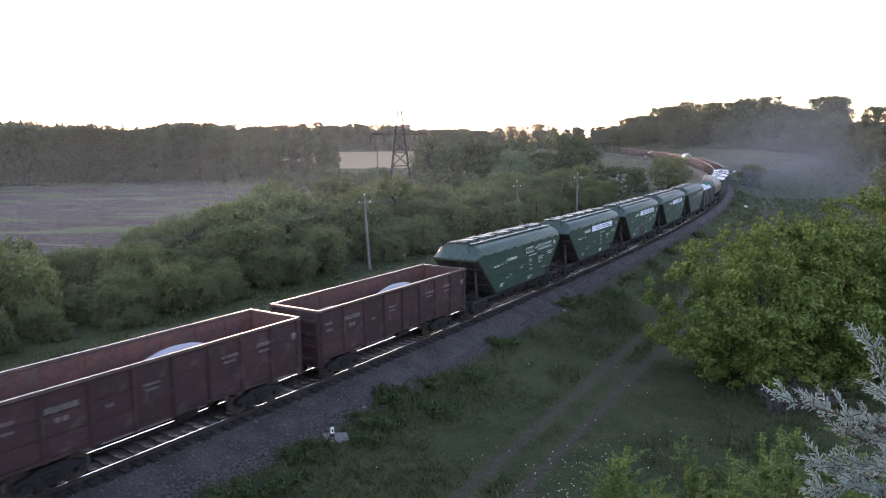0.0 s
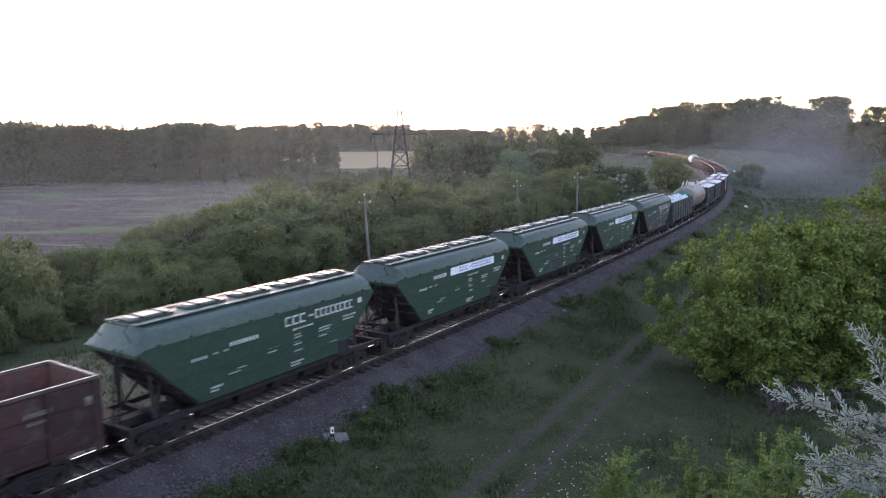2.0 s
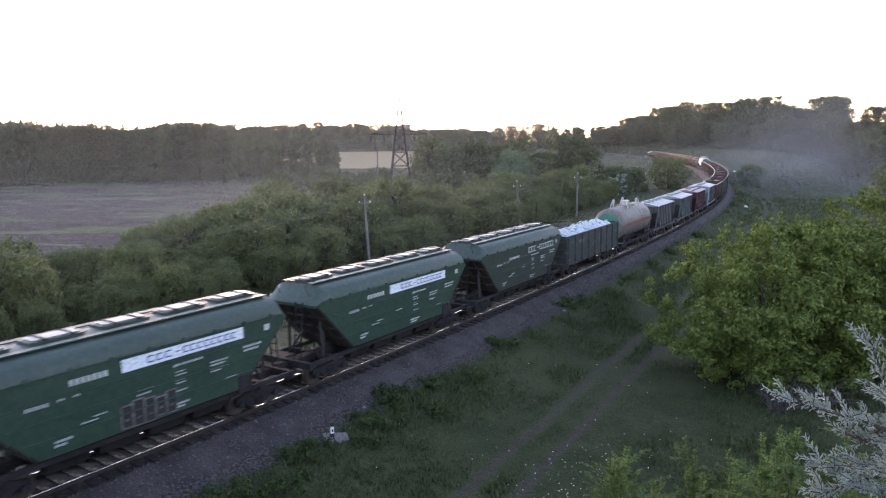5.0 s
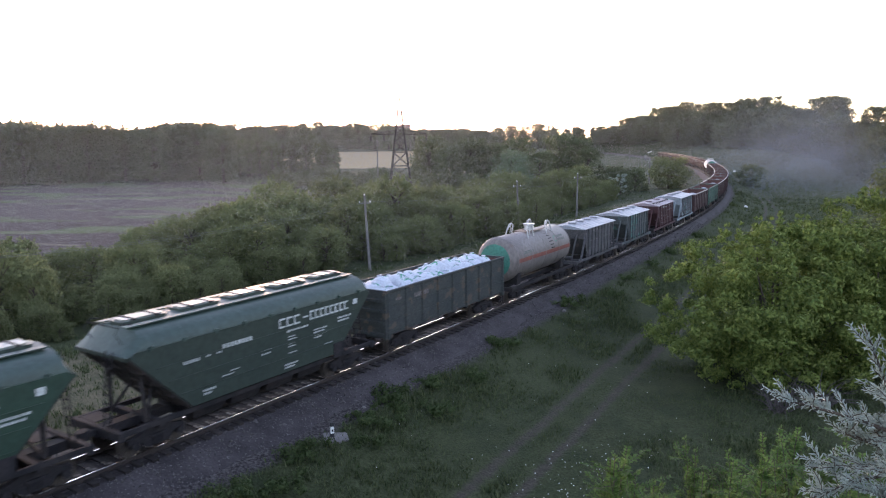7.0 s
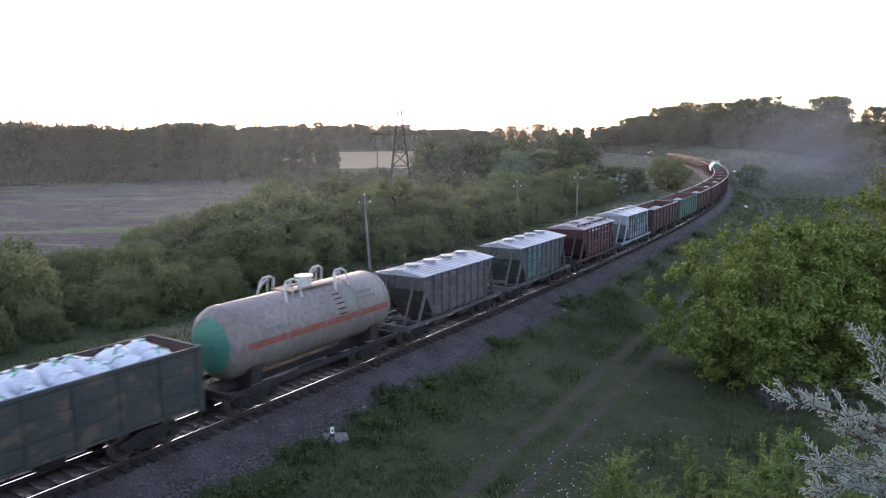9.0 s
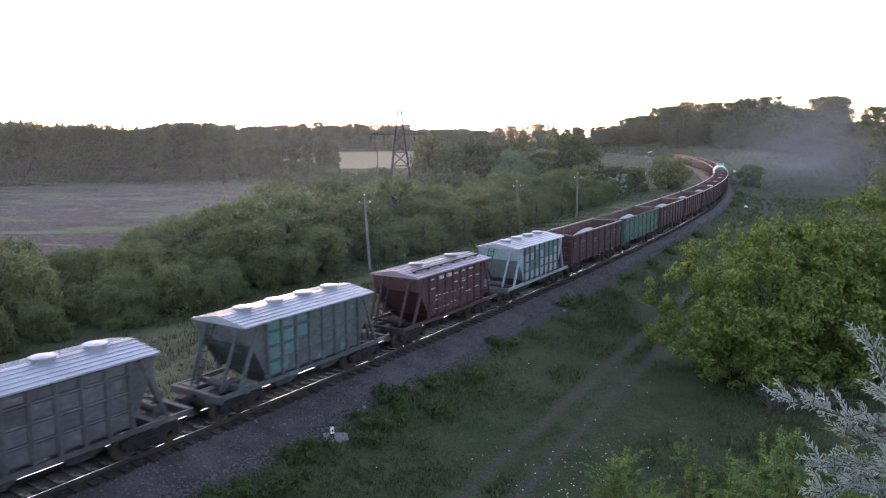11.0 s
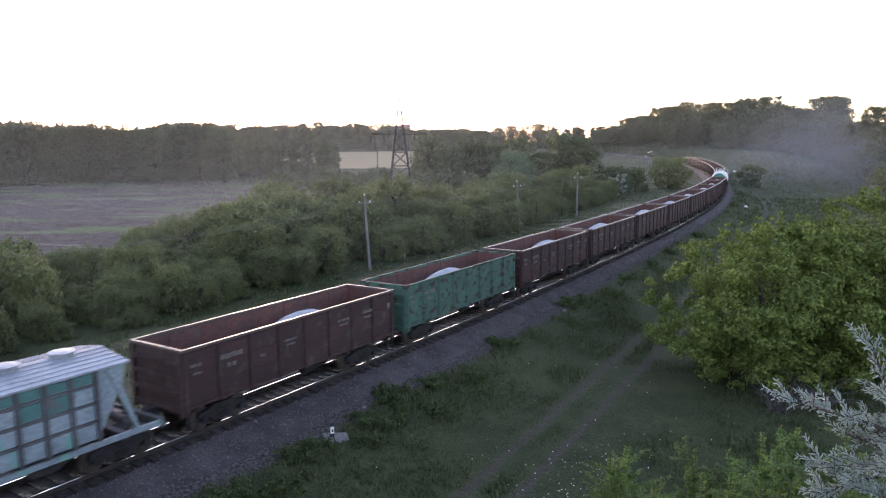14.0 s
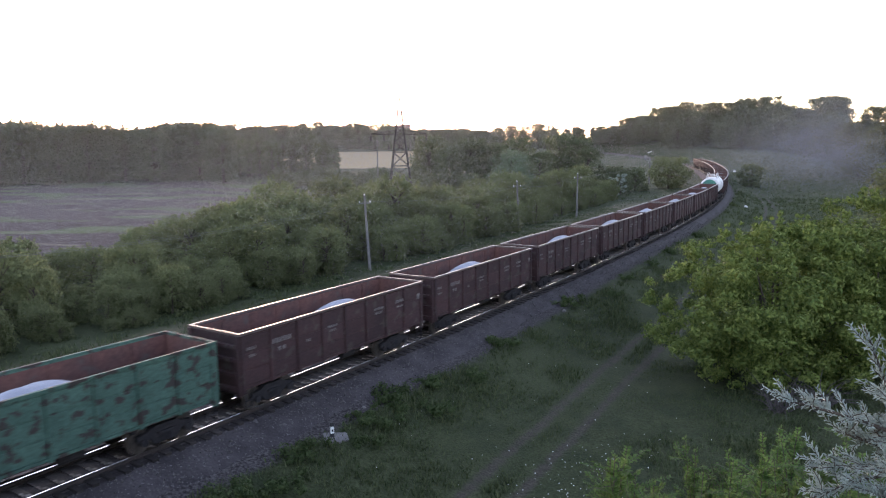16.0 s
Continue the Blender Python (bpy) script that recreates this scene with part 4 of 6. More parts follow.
# ---- low plants on the bank ----
def weeds():
    rng = random.Random(21)
    spots = [(18.0, 3.4, 1.2), (16.0, 4.8, 1.2), (11.0, 4.2, 1.2), (13.5, 5.2, 0.9), (28.0, 3.3, 0.9), (28.8, 3.9, 0.7), (7.0, 4.2, 1.3), (39.0, 3.2, 1.0), (41, 3.0, 0.9), (23.0, 4.9, 0.9), (18.0, 5.4, 1.0), (20, 4.0, 0.9), (9, 5.2, 1.1), (5, 5.4, 1.1), (52, 3.6, 0.9), (60, 3.8, 0.9), (68, 3.6, 1.0), (75, 4.0, 1.0), (46, 4.6, 0.8), (83, 3.8, 1.0), (14.5, 3.9, 0.9), (16.8, 3.9, 1.0)]
    for i, (s, d, sc) in enumerate(spots):
        r = np.random.default_rng(200 + i)
        p = on_line(s, d)
        t = thing("weed_clump", "low dark green weed clump at the ballast's edge", "weeds", "weeds on the bank", at=pose(p.x, p.y, ground_z(p.x, p.y), 0, 0, rng.uniform(0, 360)))
        n = 9
        cs = [np.array([r.uniform(-0.9, 0.9) * sc, r.uniform(-0.6, 0.6) * sc, r.uniform(0.08, 0.34) * sc]) for _ in range(n)]
        v, f = leaf_cloud(cs, [0.34 * sc * r.uniform(0.7, 1.2) for _ in range(n)], 850, 0.13, r, flat=0.7, slim=0.6, shell=0.2)
        part("foliage", fast_mesh("foliage", v, f, WEED_LEAF), WEED_LEAF, t)
        st = Shape()
        for c in cs[:5]:
            st.tube([(c[0] * 0.3, c[1] * 0.3, -0.05), tuple(c)], [0.012, 0.005], 4, False)
        part("stem", st, WEED_LEAF, t)


weeds()


def grass():
    rng = np.random.default_rng(31)

    def tufts(n, s0, s1, d0, d1, h):
        s, d = rng.uniform(s0, s1, n), rng.uniform(d0, d1, n)
        t = np.interp(s, LINE_S, LINE_T)
        x, y = np.interp(s, LINE_S, LINE_X) + d * np.cos(t), np.interp(s, LINE_S, LINE_Y) - d * np.sin(t)
        keep = (np.abs(d - 8.5 - rut_bend(s)) > 0.45) & (np.abs(d - 10.2 - rut_bend(s)) > 0.45)
        patch = np.array([noise.noise((a * 0.35, b * 0.35, 7)) for a, b in zip(x, y)])
        keep &= patch > rng.uniform(-0.7, 0.25, n)
        x, y = x[keep], y[keep]
        return x, y, land(x, y)[0], np.full(len(x), h) * (1 + patch[keep])

    sets = [tufts(30000, 2, 60, 3.6, 24, 0.17), tufts(16000, -5, 120, -22, -3.6, 0.20), tufts(9000, 60, 170, 3.0, 40, 0.32), tufts(9000, 150, 300, 3.0, 70, 0.24), tufts(3000, 120, 330, -40, -3.4, 0.3)]
    x, y, z, h = (np.concatenate(c) for c in zip(*sets))
    n, k = len(x), 5
    a = rng.uniform(0, 6.28, (n, k))
    ln = h[:, None] * rng.uniform(0.5, 1.5, (n, k))
    ox, oy = rng.normal(0, 0.12, (n, k)), rng.normal(0, 0.12, (n, k))
    bx, by, bz = x[:, None] + ox, y[:, None] + oy, np.repeat(z[:, None], k, 1) - 0.02
    dx, dy, wd = np.cos(a), np.sin(a), ln * 0.09 + 0.012
    lean = rng.uniform(0.2, 0.9, (n, k)) * ln
    p0 = np.stack([bx - dy * wd, by + dx * wd, bz], -1)
    p1 = np.stack([bx + dy * wd, by - dx * wd, bz], -1)
    p2 = np.stack([bx + dx * lean, by + dy * lean, bz + ln], -1)
    v = np.stack([p0, p1, p2], 2).reshape(-1, 3)
    tagged(new("grass", fast_mesh("grass", v, np.arange(len(v)).reshape(-1, 3), GRASS_BLADE)), "tufts of dusky meadow grass on the bank", "grass", kind="stuff")
    # pale flower heads and dry stalks scattered in the grass
    m = 200
    s, d = np.append(rng.normal(16.5, 2.6, 140), rng.uniform(3, 40, 60)), np.append(rng.normal(13.0, 1.3, 140), rng.uniform(4.5, 15, 60))
    t = np.interp(s, LINE_S, LINE_T)
    x, y = np.interp(s, LINE_S, LINE_X) + d * np.cos(t), np.interp(s, LINE_S, LINE_Y) - d * np.sin(t)
    z = land(x, y)[0] + rng.uniform(0.15, 0.4, m)
    octa = np.array([(1, 0, 0), (-1, 0, 0), (0, 1, 0), (0, -1, 0), (0, 0, 0.6), (0, 0, -0.6)]) * 0.022
    tri = np.array([(0, 2, 4), (2, 1, 4), (1, 3, 4), (3, 0, 4), (2, 0, 5), (1, 2, 5), (3, 1, 5), (0, 3, 5)])
    v = octa[None] * rng.uniform(0.6, 1.6, (m, 1, 1)) + np.stack([x, y, z], 1)[:, None]
    tagged(new("meadow_flowers", fast_mesh("meadow_flowers", v.reshape(-1, 3), (tri[None] + (np.arange(m) * 6)[:, None, None]).reshape(-1, 3), MARK_WHITE)), "tiny white flower heads in the grass", "flowers", kind="stuff")


grass()


# ---- shrubs on the slope before the camera ----
def leaf_pairs(curve, spacing, length, slim, rng, droop=0.3, spread=0.9, wild=0.0):
    """Leaves in pairs along a twig; each is a folded rhombus of six corners in two quads."""
    vs = []
    total = sum((b - a).length for a, b in zip(curve[:-1], curve[1:]))
    n = max(2, int(total / spacing))
    for i in range(n):
        q = (i + 1) / (n + 0.5)
        k = q * (len(curve) - 1)
        j = min(int(k), len(curve) - 2)
        p = curve[j].lerp(curve[j + 1], k - j)
        d = (curve[j + 1] - curve[j]).normalized()
        side = d.cross(Vector((rng.uniform(-0.3, 0.3) + rng.uniform(-wild, wild), rng.uniform(-0.3, 0.3) + rng.uniform(-wild, wild), 1))).normalized()
        for sg in (-1, 1):
            ax = (side * sg * spread * (rng.uniform(0.4, 1.0) if wild else 1.0) + d * rng.uniform(0.35, 0.9 + wild * 0.3) + Vector((0, 0, rng.uniform(-droop, 0.25)))).normalized()
            nr = ax.cross(d).normalized() if ax.cross(d).length > 1e-3 else Vector((0, 0, 1))
            nr = (nr + Vector((rng.uniform(-0.4, 0.4), rng.uniform(-0.4, 0.4), rng.uniform(-0.3, 0.5)))).normalized()
            wv = nr.cross(ax).normalized()
            ln = length * rng.uniform(0.7, 1.2) * (1.0 - 0.35 * q)
            w = ln * slim * 0.5
            tip = p + ax * ln - nr * ln * 0.12
            m1, m2 = p + ax * ln * 0.33, p + ax * ln * 0.7
            vs += [p, m1 + wv * w + nr * w * 0.35, m2 + wv * w * 0.8 + nr * w * 0.3, tip, p, tip, m2 - wv * w * 0.8 + nr * w * 0.3, m1 - wv * w + nr * w * 0.35]
    return vs


def shoot(base, tip, bend, rng, n=7):
    base, tip = Vector(base), Vector(tip)
    off = Vector((rng.uniform(-1, 1), rng.uniform(-1, 1), rng.uniform(0, 0.6))) * bend
    return [base.lerp(tip, i / n) + off * 4 * (i / n) * (1 - i / n) for i in range(n + 1)]


def view_point(px, py, depth):
    """Point at a depth before the camera, by the direction across and down from the axis."""
    m = EYE_POSE.to_3x3()
    return EYE + m @ Vector((px, py, -1)) * depth


def slope_shrubs():
    rng = random.Random(41)
    for k in range(44):
        across, depth = 0.235 + 0.40 * (k / 43) + rng.uniform(-0.02, 0.02), rng.uniform(8.5, 12.5)
        top_y = -0.35 + 0.05 * math.sin(k * 1.9) + 0.04 * math.sin(k * 0.6) + (0.035 if k > 22 else 0.03 if k > 12 else 0.015) - (0.04 if 8 < k < 13 else 0)
        root = view_point(across, -0.52, depth)
        t = thing("young_shrub", "young leafy shrub with bright green leaflets on the slope", "shrub", "young shrubs on the slope", at=Matrix.Translation((root.x, root.y, ground_z(root.x, root.y))))
        inv = t.matrix_basis.inverted()
        stems, vs = Shape(), []
        for j in range(8):
            tip = inv @ view_point(across + rng.uniform(-0.035, 0.035), top_y - rng.uniform(0, 0.11), depth + rng.uniform(-0.4, 0.4))
            c = shoot((rng.uniform(-0.2, 0.2), rng.uniform(-0.2, 0.2), -0.1), tip, 0.15, rng, 9)
            stems.tube(c, [0.014 * (1 - i / 10) + 0.003 for i in range(10)], 4, False)
            vs += leaf_pairs(c[5:], 0.042, 0.10, 0.55, rng)
            for i in range(4, 9):
                for _ in range(2):
                    d = Vector((rng.uniform(-1, 1), rng.uniform(-1, 1), rng.uniform(0.1, 0.8))).normalized()
                    twig = shoot(c[i], c[i] + d * rng.uniform(0.25, 0.5), 0.06, rng, 4)
                    stems.tube(twig, 0.004, 3, False)
                    vs += leaf_pairs(twig, 0.038, 0.085, 0.55, rng)
        part("stem", stems, BARK, t)
        part("foliage", fast_mesh("foliage", np.array([tuple(v) for v in vs]), np.arange(len(vs)).reshape(-1, 4), ASH_LEAF), ASH_LEAF, t)


slope_shrubs()


def silver_shrub():
    rng = random.Random(43)
    root = view_point(0.72, -0.50, 4.7)
    t = thing("silver_oleaster", "silvery narrow-leaved oleaster with upright branches on the slope", "shrub", at=Matrix.Translation((root.x, root.y, ground_z(root.x, root.y))))
    inv = t.matrix_basis.inverted()
    limbs = [((0.578, -0.105), (0.66, -0.40), 4.6), ((0.455, -0.205), (0.66, -0.27), 4.5), ((0.505, -0.30), (0.66, -0.30), 4.4), ((0.50, -0.345), (0.68, -0.30), 4.5), ((0.60, -0.19), (0.68, -0.35), 4.9), ((0.63, -0.15), (0.70, -0.36), 4.7), ((0.57, -0.33), (0.70, -0.38), 4.3), ((0.62, -0.26), (0.72, -0.36), 4.4), ((0.54, -0.25), (0.68, -0.30), 4.7), ((0.60, -0.30), (0.72, -0.40), 4.2), ((0.585, -0.24), (0.68, -0.36), 4.55)]
    stems, vs = Shape(), []
    for (tx, ty), (bx, by), dp in limbs:
        a, b = inv @ view_point(bx, by, dp), inv @ view_point(tx, ty, dp + rng.uniform(-0.15, 0.15))
        c = [Vector((0, 0, 0)).lerp(a, q) for q in (0, 0.5)] + shoot(a, b, 0.05, rng, 8)
        stems.tube(c, [0.022 - 0.0017 * i for i in range(len(c))], 5, False)
        vs += leaf_pairs(c[4:], 0.016, 0.055, 0.2, rng, wild=2.0)
        for i in range(3, len(c) - 1):
            for _ in range(4):
                d = ((b - a).normalized() * 0.8 + Vector((rng.uniform(-1, 1), rng.uniform(-1, 1), rng.uniform(-0.4, 0.9)))).normalized()
                twig = shoot(c[i], c[i] + d * rng.uniform(0.10, 0.24), 0.02, rng, 4)
                stems.tube(twig, 0.003, 3, False)
                vs += leaf_pairs(twig, 0.013, 0.052, 0.2, rng, wild=2.0)
    part("branch", stems, BARK, t)
    part("foliage", fast_mesh("foliage", np.array([tuple(v) for v in vs]), np.arange(len(vs)).reshape(-1, 4), SILVER_LEAF), SILVER_LEAF, t)


silver_shrub()


# ---- the town on the horizon ----
def house(x, y, w, d, h, label, wall, storeys, bays, gable):
    z = ground_z(x, y) - 0.5
    t = thing("house" if gable else "apartment_block", label, "building", "town on the horizon", at=pose(x, y, z))
    part("wall", Shape().box(-w / 2, w / 2, -d / 2, d / 2, 0, h), wall, t)
    if gable:
        part("roof", Shape().add([(-w / 2 - 0.5, -d / 2 - 0.5, h), (w / 2 + 0.5, -d / 2 - 0.5, h), (w / 2 + 0.5, d / 2 + 0.5, h), (-w / 2 - 0.5, d / 2 + 0.5, h), (-w / 2 - 0.5, 0, h + d * 0.4), (w / 2 + 0.5, 0, h + d * 0.4)],
                                 [(0, 1, 5, 4), (2, 3, 4, 5), (0, 4, 3), (1, 2, 5), (0, 3, 2, 1)]), ROOF_TILE, t)
    else:
        part("roof", Shape().box(-w / 2 - 0.4, w / 2 + 0.4, -d / 2 - 0.4, d / 2 + 0.4, h, h + 0.8), CONCRETE, t)
    pane = Shape().box(-0.6, 0.6, -0.1, 0.1, -0.6, 0.6).mesh("window", WALL_GLASS)
    for i in range(storeys):
        for j in range(bays):
            part("window", pane, WALL_GLASS, t, at=pose(-w / 2 + (j + 0.5) * w / bays, -d / 2 - 0.05, (i + 0.55) * h / storeys))


def town():
    rnd = random.Random(51)
    house(83, 1480, 54, 14, 12, "long pale apartment block on the horizon", WALL_PALE, 5, 14, False)
    house(-310, 1560, 60, 16, 6, "long pale building on the far ridge", WALL_PALE, 4, 12, False)
    house(-9, 548, 12, 8, 3.5, "low white building among trees", WALL_PALE, 1, 4, True)
    for k in range(16):
        house(rnd.uniform(-260, -70), rnd.uniform(1250, 1550), rnd.uniform(12, 20), 10, rnd.uniform(5, 9), "small pale house of the far town", WALL_PALE, 2, 4, True)
    house(195, 1150, 16, 10, 7, "small pale house among the far trees", WALL_PALE, 2, 4, True)


town()


# ---- wagons: x runs along the track to the train's tail, y away from the camera's side, z from the rail head ----
WAGON_COUNTER = []


def lathe_x(profile, n=20, x_sign=1):
    """A turned shape about the x axis from (x, radius) pairs."""
    sh = Shape()
    return sh.loft([[(x, math.cos(2 * math.pi * j / n) * r, math.sin(2 * math.pi * j / n) * r) for j in range(n)] for x, r in profile], True, True)


def lathe_y(profile, n=18):
    sh = Shape()
    return sh.loft([[(math.cos(2 * math.pi * j / n) * r, y, math.sin(2 * math.pi * j / n) * r) for j in range(n)] for y, r in profile], True, True)


_w = lathe_y([(-0.87, 0.10), (-0.862, 0.46), (-0.735, 0.475), (-0.72, 0.505), (-0.705, 0.505), (-0.70, 0.40), (-0.66, 0.13), (-0.6, 0.085), (0.6, 0.085), (0.66, 0.13), (0.70, 0.40), (0.705, 0.505), (0.72, 0.505), (0.735, 0.475), (0.862, 0.46), (0.87, 0.10)])
for _y in (-0.875, 0.875):
    for _a in range(4):
        _w.box(-0.05, 0.05, _y - 0.012, _y + 0.012, 0.2, 0.34, pose(0, 0, 0, 0, 90 * _a, 0))
WHEELSET_MESH = _w.mesh("wheelset", WHEEL, True)


def _side_frame():
    sh = Shape()
    prof = [(-1.15, 0.52), (-1.15, 0.72), (-0.75, 0.78), (-0.45, 0.92), (0.45, 0.92), (0.75, 0.78), (1.15, 0.72), (1.15, 0.52), (0.72, 0.55), (0.42, 0.26), (-0.42, 0.26), (-0.72, 0.55)]
    n = len(prof)
    sh.add([(x, y, z) for y in (-0.09, 0.09) for x, z in prof], [tuple(range(n)), tuple(range(2 * n - 1, n - 1, -1))] + [(i, i + n, (i + 1) % n + n, (i + 1) % n) for i in range(n)])
    for x in (-0.925, 0.925):
        sh.tube([(x, -0.19, 0.475), (x, 0.1, 0.475)], 0.15, 10)
    for x in (-0.17, 0, 0.17):
        sh.tube([(x, -0.13, 0.32), (x, -0.13, 0.62)], 0.075, 8)
    sh.box(-0.34, 0.34, -0.2, -0.02, 0.62, 0.70)
    return sh.mesh("side_frame", CHASSIS)


SIDE_FRAME_MESH = _side_frame()
BOLSTER_MESH = Shape().box(-0.22, 0.22, -1.12, 1.12, 0.55, 0.85, chamfer=0.05).box(-0.6, 0.6, -0.05, 0.05, 0.42, 0.5).mesh("bogie", CHASSIS)
COUPLER_MESH = Shape().box(0, 0.45, -0.10, 0.10, 0.95, 1.13).box(0.38, 0.66, -0.20, 0.13, 0.86, 1.22, chamfer=0.05).tube([(0.3, -0.25, 1.0), (0.42, -0.25, 0.7), (0.6, -0.25, 0.62)], 0.03, 6).mesh("coupler", CHASSIS)
WHEELSETS = []


def running_gear(w, pivot, half):
    for x in (-pivot, pivot):
        b = part("bogie", BOLSTER_MESH, CHASSIS, w, at=pose(x, 0, 0))
        for y, r in ((-1.02, 0), (1.02, 180)):
            part("side_frame", SIDE_FRAME_MESH, CHASSIS, b, at=pose(0, y, 0, 0, 0, r))
        for dx in (-0.925, 0.925):
            part("wheelset", WHEELSET_MESH, WHEEL, b, at=pose(dx, 0, 0.475))
    for x, r in ((half, 0), (-half, 180)):
        part("coupler", COUPLER_MESH, CHASSIS, w, at=pose(x, 0, 0, 0, 0, r))


def bars(rows, y, material, parent, name="lettering", label=""):
    """Plain bars where writing stands: x, z, width, height, count."""
    sh = Shape()
    for x, z, w, h, n in rows:
        step_x = w / n
        for i in range(n):
            sh.box(x + i * step_x, x + i * step_x + step_x * (0.62 if n > 1 else 1), y - 0.006, y + 0.004, z, z + h)
    return tagged(part(name, sh, material, parent, label), kind="stuff" if len(rows) > 1 or rows[0][4] > 1 else "")


def brackets(rows, y, material, parent):
    """Plain open frames where the large device stands on a flank: x, z, width, height, count."""
    sh = Shape()
    for x, z, w, h, n in rows:
        pitch, s = w / n, h * 0.18
        for i in range(n):
            a, b = x + i * pitch, x + (i + 0.78) * pitch
            sh.box(a, a + s, y - 0.006, y + 0.004, z, z + h).box(a + s, b, y - 0.006, y + 0.004, z + h - s, z + h).box(a + s, b, y - 0.006, y + 0.004, z, z + s)
    return tagged(part("device", sh, material, parent), kind="stuff")


def gondola(paint, inner, label, marks, rim=None):
    w = thing("gondola_wagon", label, "freight wagon", "wagons of the train")
    hl = 6.36
    for sg in (-1, 1):
        wall = Shape()
        wall.box(-hl, hl, sg * 1.40 - 0.03, sg * 1.40 + 0.03, 1.28, 3.42)
        part("side_wall", wall, paint, w)
        for z0, z1 in ((1.34, 1.92), (2.0, 2.62), (2.70, 3.32)):
            for k in range(8):
                x0 = -hl + 0.18 + k * (2 * hl - 0.2) / 8
                part("side_panel", Shape().box(x0, x0 + 1.38, sg * 1.44 - 0.025, sg * 1.44 + 0.025, z0, z1), paint, w)
        liner = Shape().box(-hl + 0.05, hl - 0.05, sg * 1.355 - 0.012, sg * 1.355 + 0.012, 1.2, 3.40)
        for k in range(1, 8):
            xk = -hl + k * 2 * hl / 8
            liner.box(xk - 0.03, xk + 0.03, sg * 1.33 - 0.02, sg * 1.33 + 0.02, 1.2, 3.38)
        liner.box(-hl + 0.05, hl - 0.05, sg * 1.335 - 0.02, sg * 1.335 + 0.02, 2.25, 2.31)
        part("inner_lining", liner, inner, w, "rusty inner face")
        part("sill", Shape().box(-hl, hl, sg * 1.44 - 0.04, sg * 1.44 + 0.04, 1.20, 1.30), paint, w)
        for k in range(9):
            wd = 0.14 if 0 < k < 8 else 0.22
            xk = -hl + wd / 2 + k * (2 * hl - wd) / 8
            low = 0.98 if k in (0, 8) else 1.12
            part("side_post", Shape().add([(xk - wd / 2, sg * 1.43, low), (xk + wd / 2, sg * 1.43, low), (xk + wd / 2, sg * 1.43, 3.42), (xk - wd / 2, sg * 1.43, 3.42),
                                           (xk - wd / 3, sg * 1.555, low + 0.05), (xk + wd / 3, sg * 1.555, low + 0.05), (xk + wd / 3, sg * 1.535, 3.40), (xk - wd / 3, sg * 1.535, 3.40)],
                                          [(0, 1, 2, 3), (4, 5, 6, 7), (0, 4, 7, 3), (1, 5, 6, 2), (0, 1, 5, 4), (3, 2, 6, 7)]), paint, w)
    for sg in (-1, 1):
        end = Shape().box(sg * hl - 0.03, sg * hl + 0.03, -1.40, 1.40, 1.0, 3.42)
        part("end_wall", end, paint, w)
        for z in (1.15, 1.75, 2.35, 2.9):
            part("end_rib", Shape().box(sg * (hl + 0.09) - 0.07, sg * (hl + 0.09) + 0.07, -1.36, 1.36, z, z + 0.16), paint, w)
        for y in (-1.36, 1.36):
            part("corner_post", Shape().box(sg * (hl + 0.06) - 0.06, sg * (hl + 0.06) + 0.06, y - 0.1, y + 0.1, 0.95, 3.42), paint, w)
        part("end_lining", Shape().box(sg * (hl - 0.045) - 0.01, sg * (hl - 0.045) + 0.01, -1.34, 1.34, 1.2, 3.40), inner, w)
    top = Shape()
    for sg in (-1, 1):
        top.box(-hl - 0.06, hl + 0.06, sg * 1.47 - 0.055, sg * 1.47 + 0.055, 3.42, 3.52)
        top.box(sg * hl - 0.05, sg * hl + 0.05, -1.415, 1.415, 3.42, 3.52)
    part("top_rail", top, rim or paint, w)
    part("floor", Shape().box(-hl + 0.03, hl - 0.03, -1.38, 1.38, 1.14, 1.26), inner, w)
    part("underframe", Shape().box(-6.3, 6.3, -0.2, 0.2, 0.88, 1.14).box(-3.0, -2.8, -1.3, 1.3, 0.98, 1.14).box(2.8, 3.0, -1.3, 1.3, 0.98, 1.14).tube([(-1.0, 0.5, 0.78), (-0.2, 0.5, 0.78)], 0.18, 10).tube([(0.6, -0.6, 0.75), (1.5, -0.6, 0.75)], 0.2, 10).bar((-2.4, -0.4, 0.6), (2.4, -0.4, 0.6), 0.05), CHASSIS, w)
    for x in (-6.25, 5.85):
        st = Shape().bar((x, -1.5, 0.45), (x, -1.5, 1.25), 0.035).bar((x + 0.38, -1.5, 0.45), (x + 0.38, -1.5, 1.25), 0.035)
        part("step", st.bar((x, -1.5, 0.47), (x + 0.38, -1.5, 0.47), 0.04).bar((x, -1.5, 0.72), (x + 0.38, -1.5, 0.72), 0.04), CHASSIS, w)
    bars(marks, -1.472, LETTER_DIM, w, label="faded stencilled markings")
    running_gear(w, 4.33, 6.36)
    return w


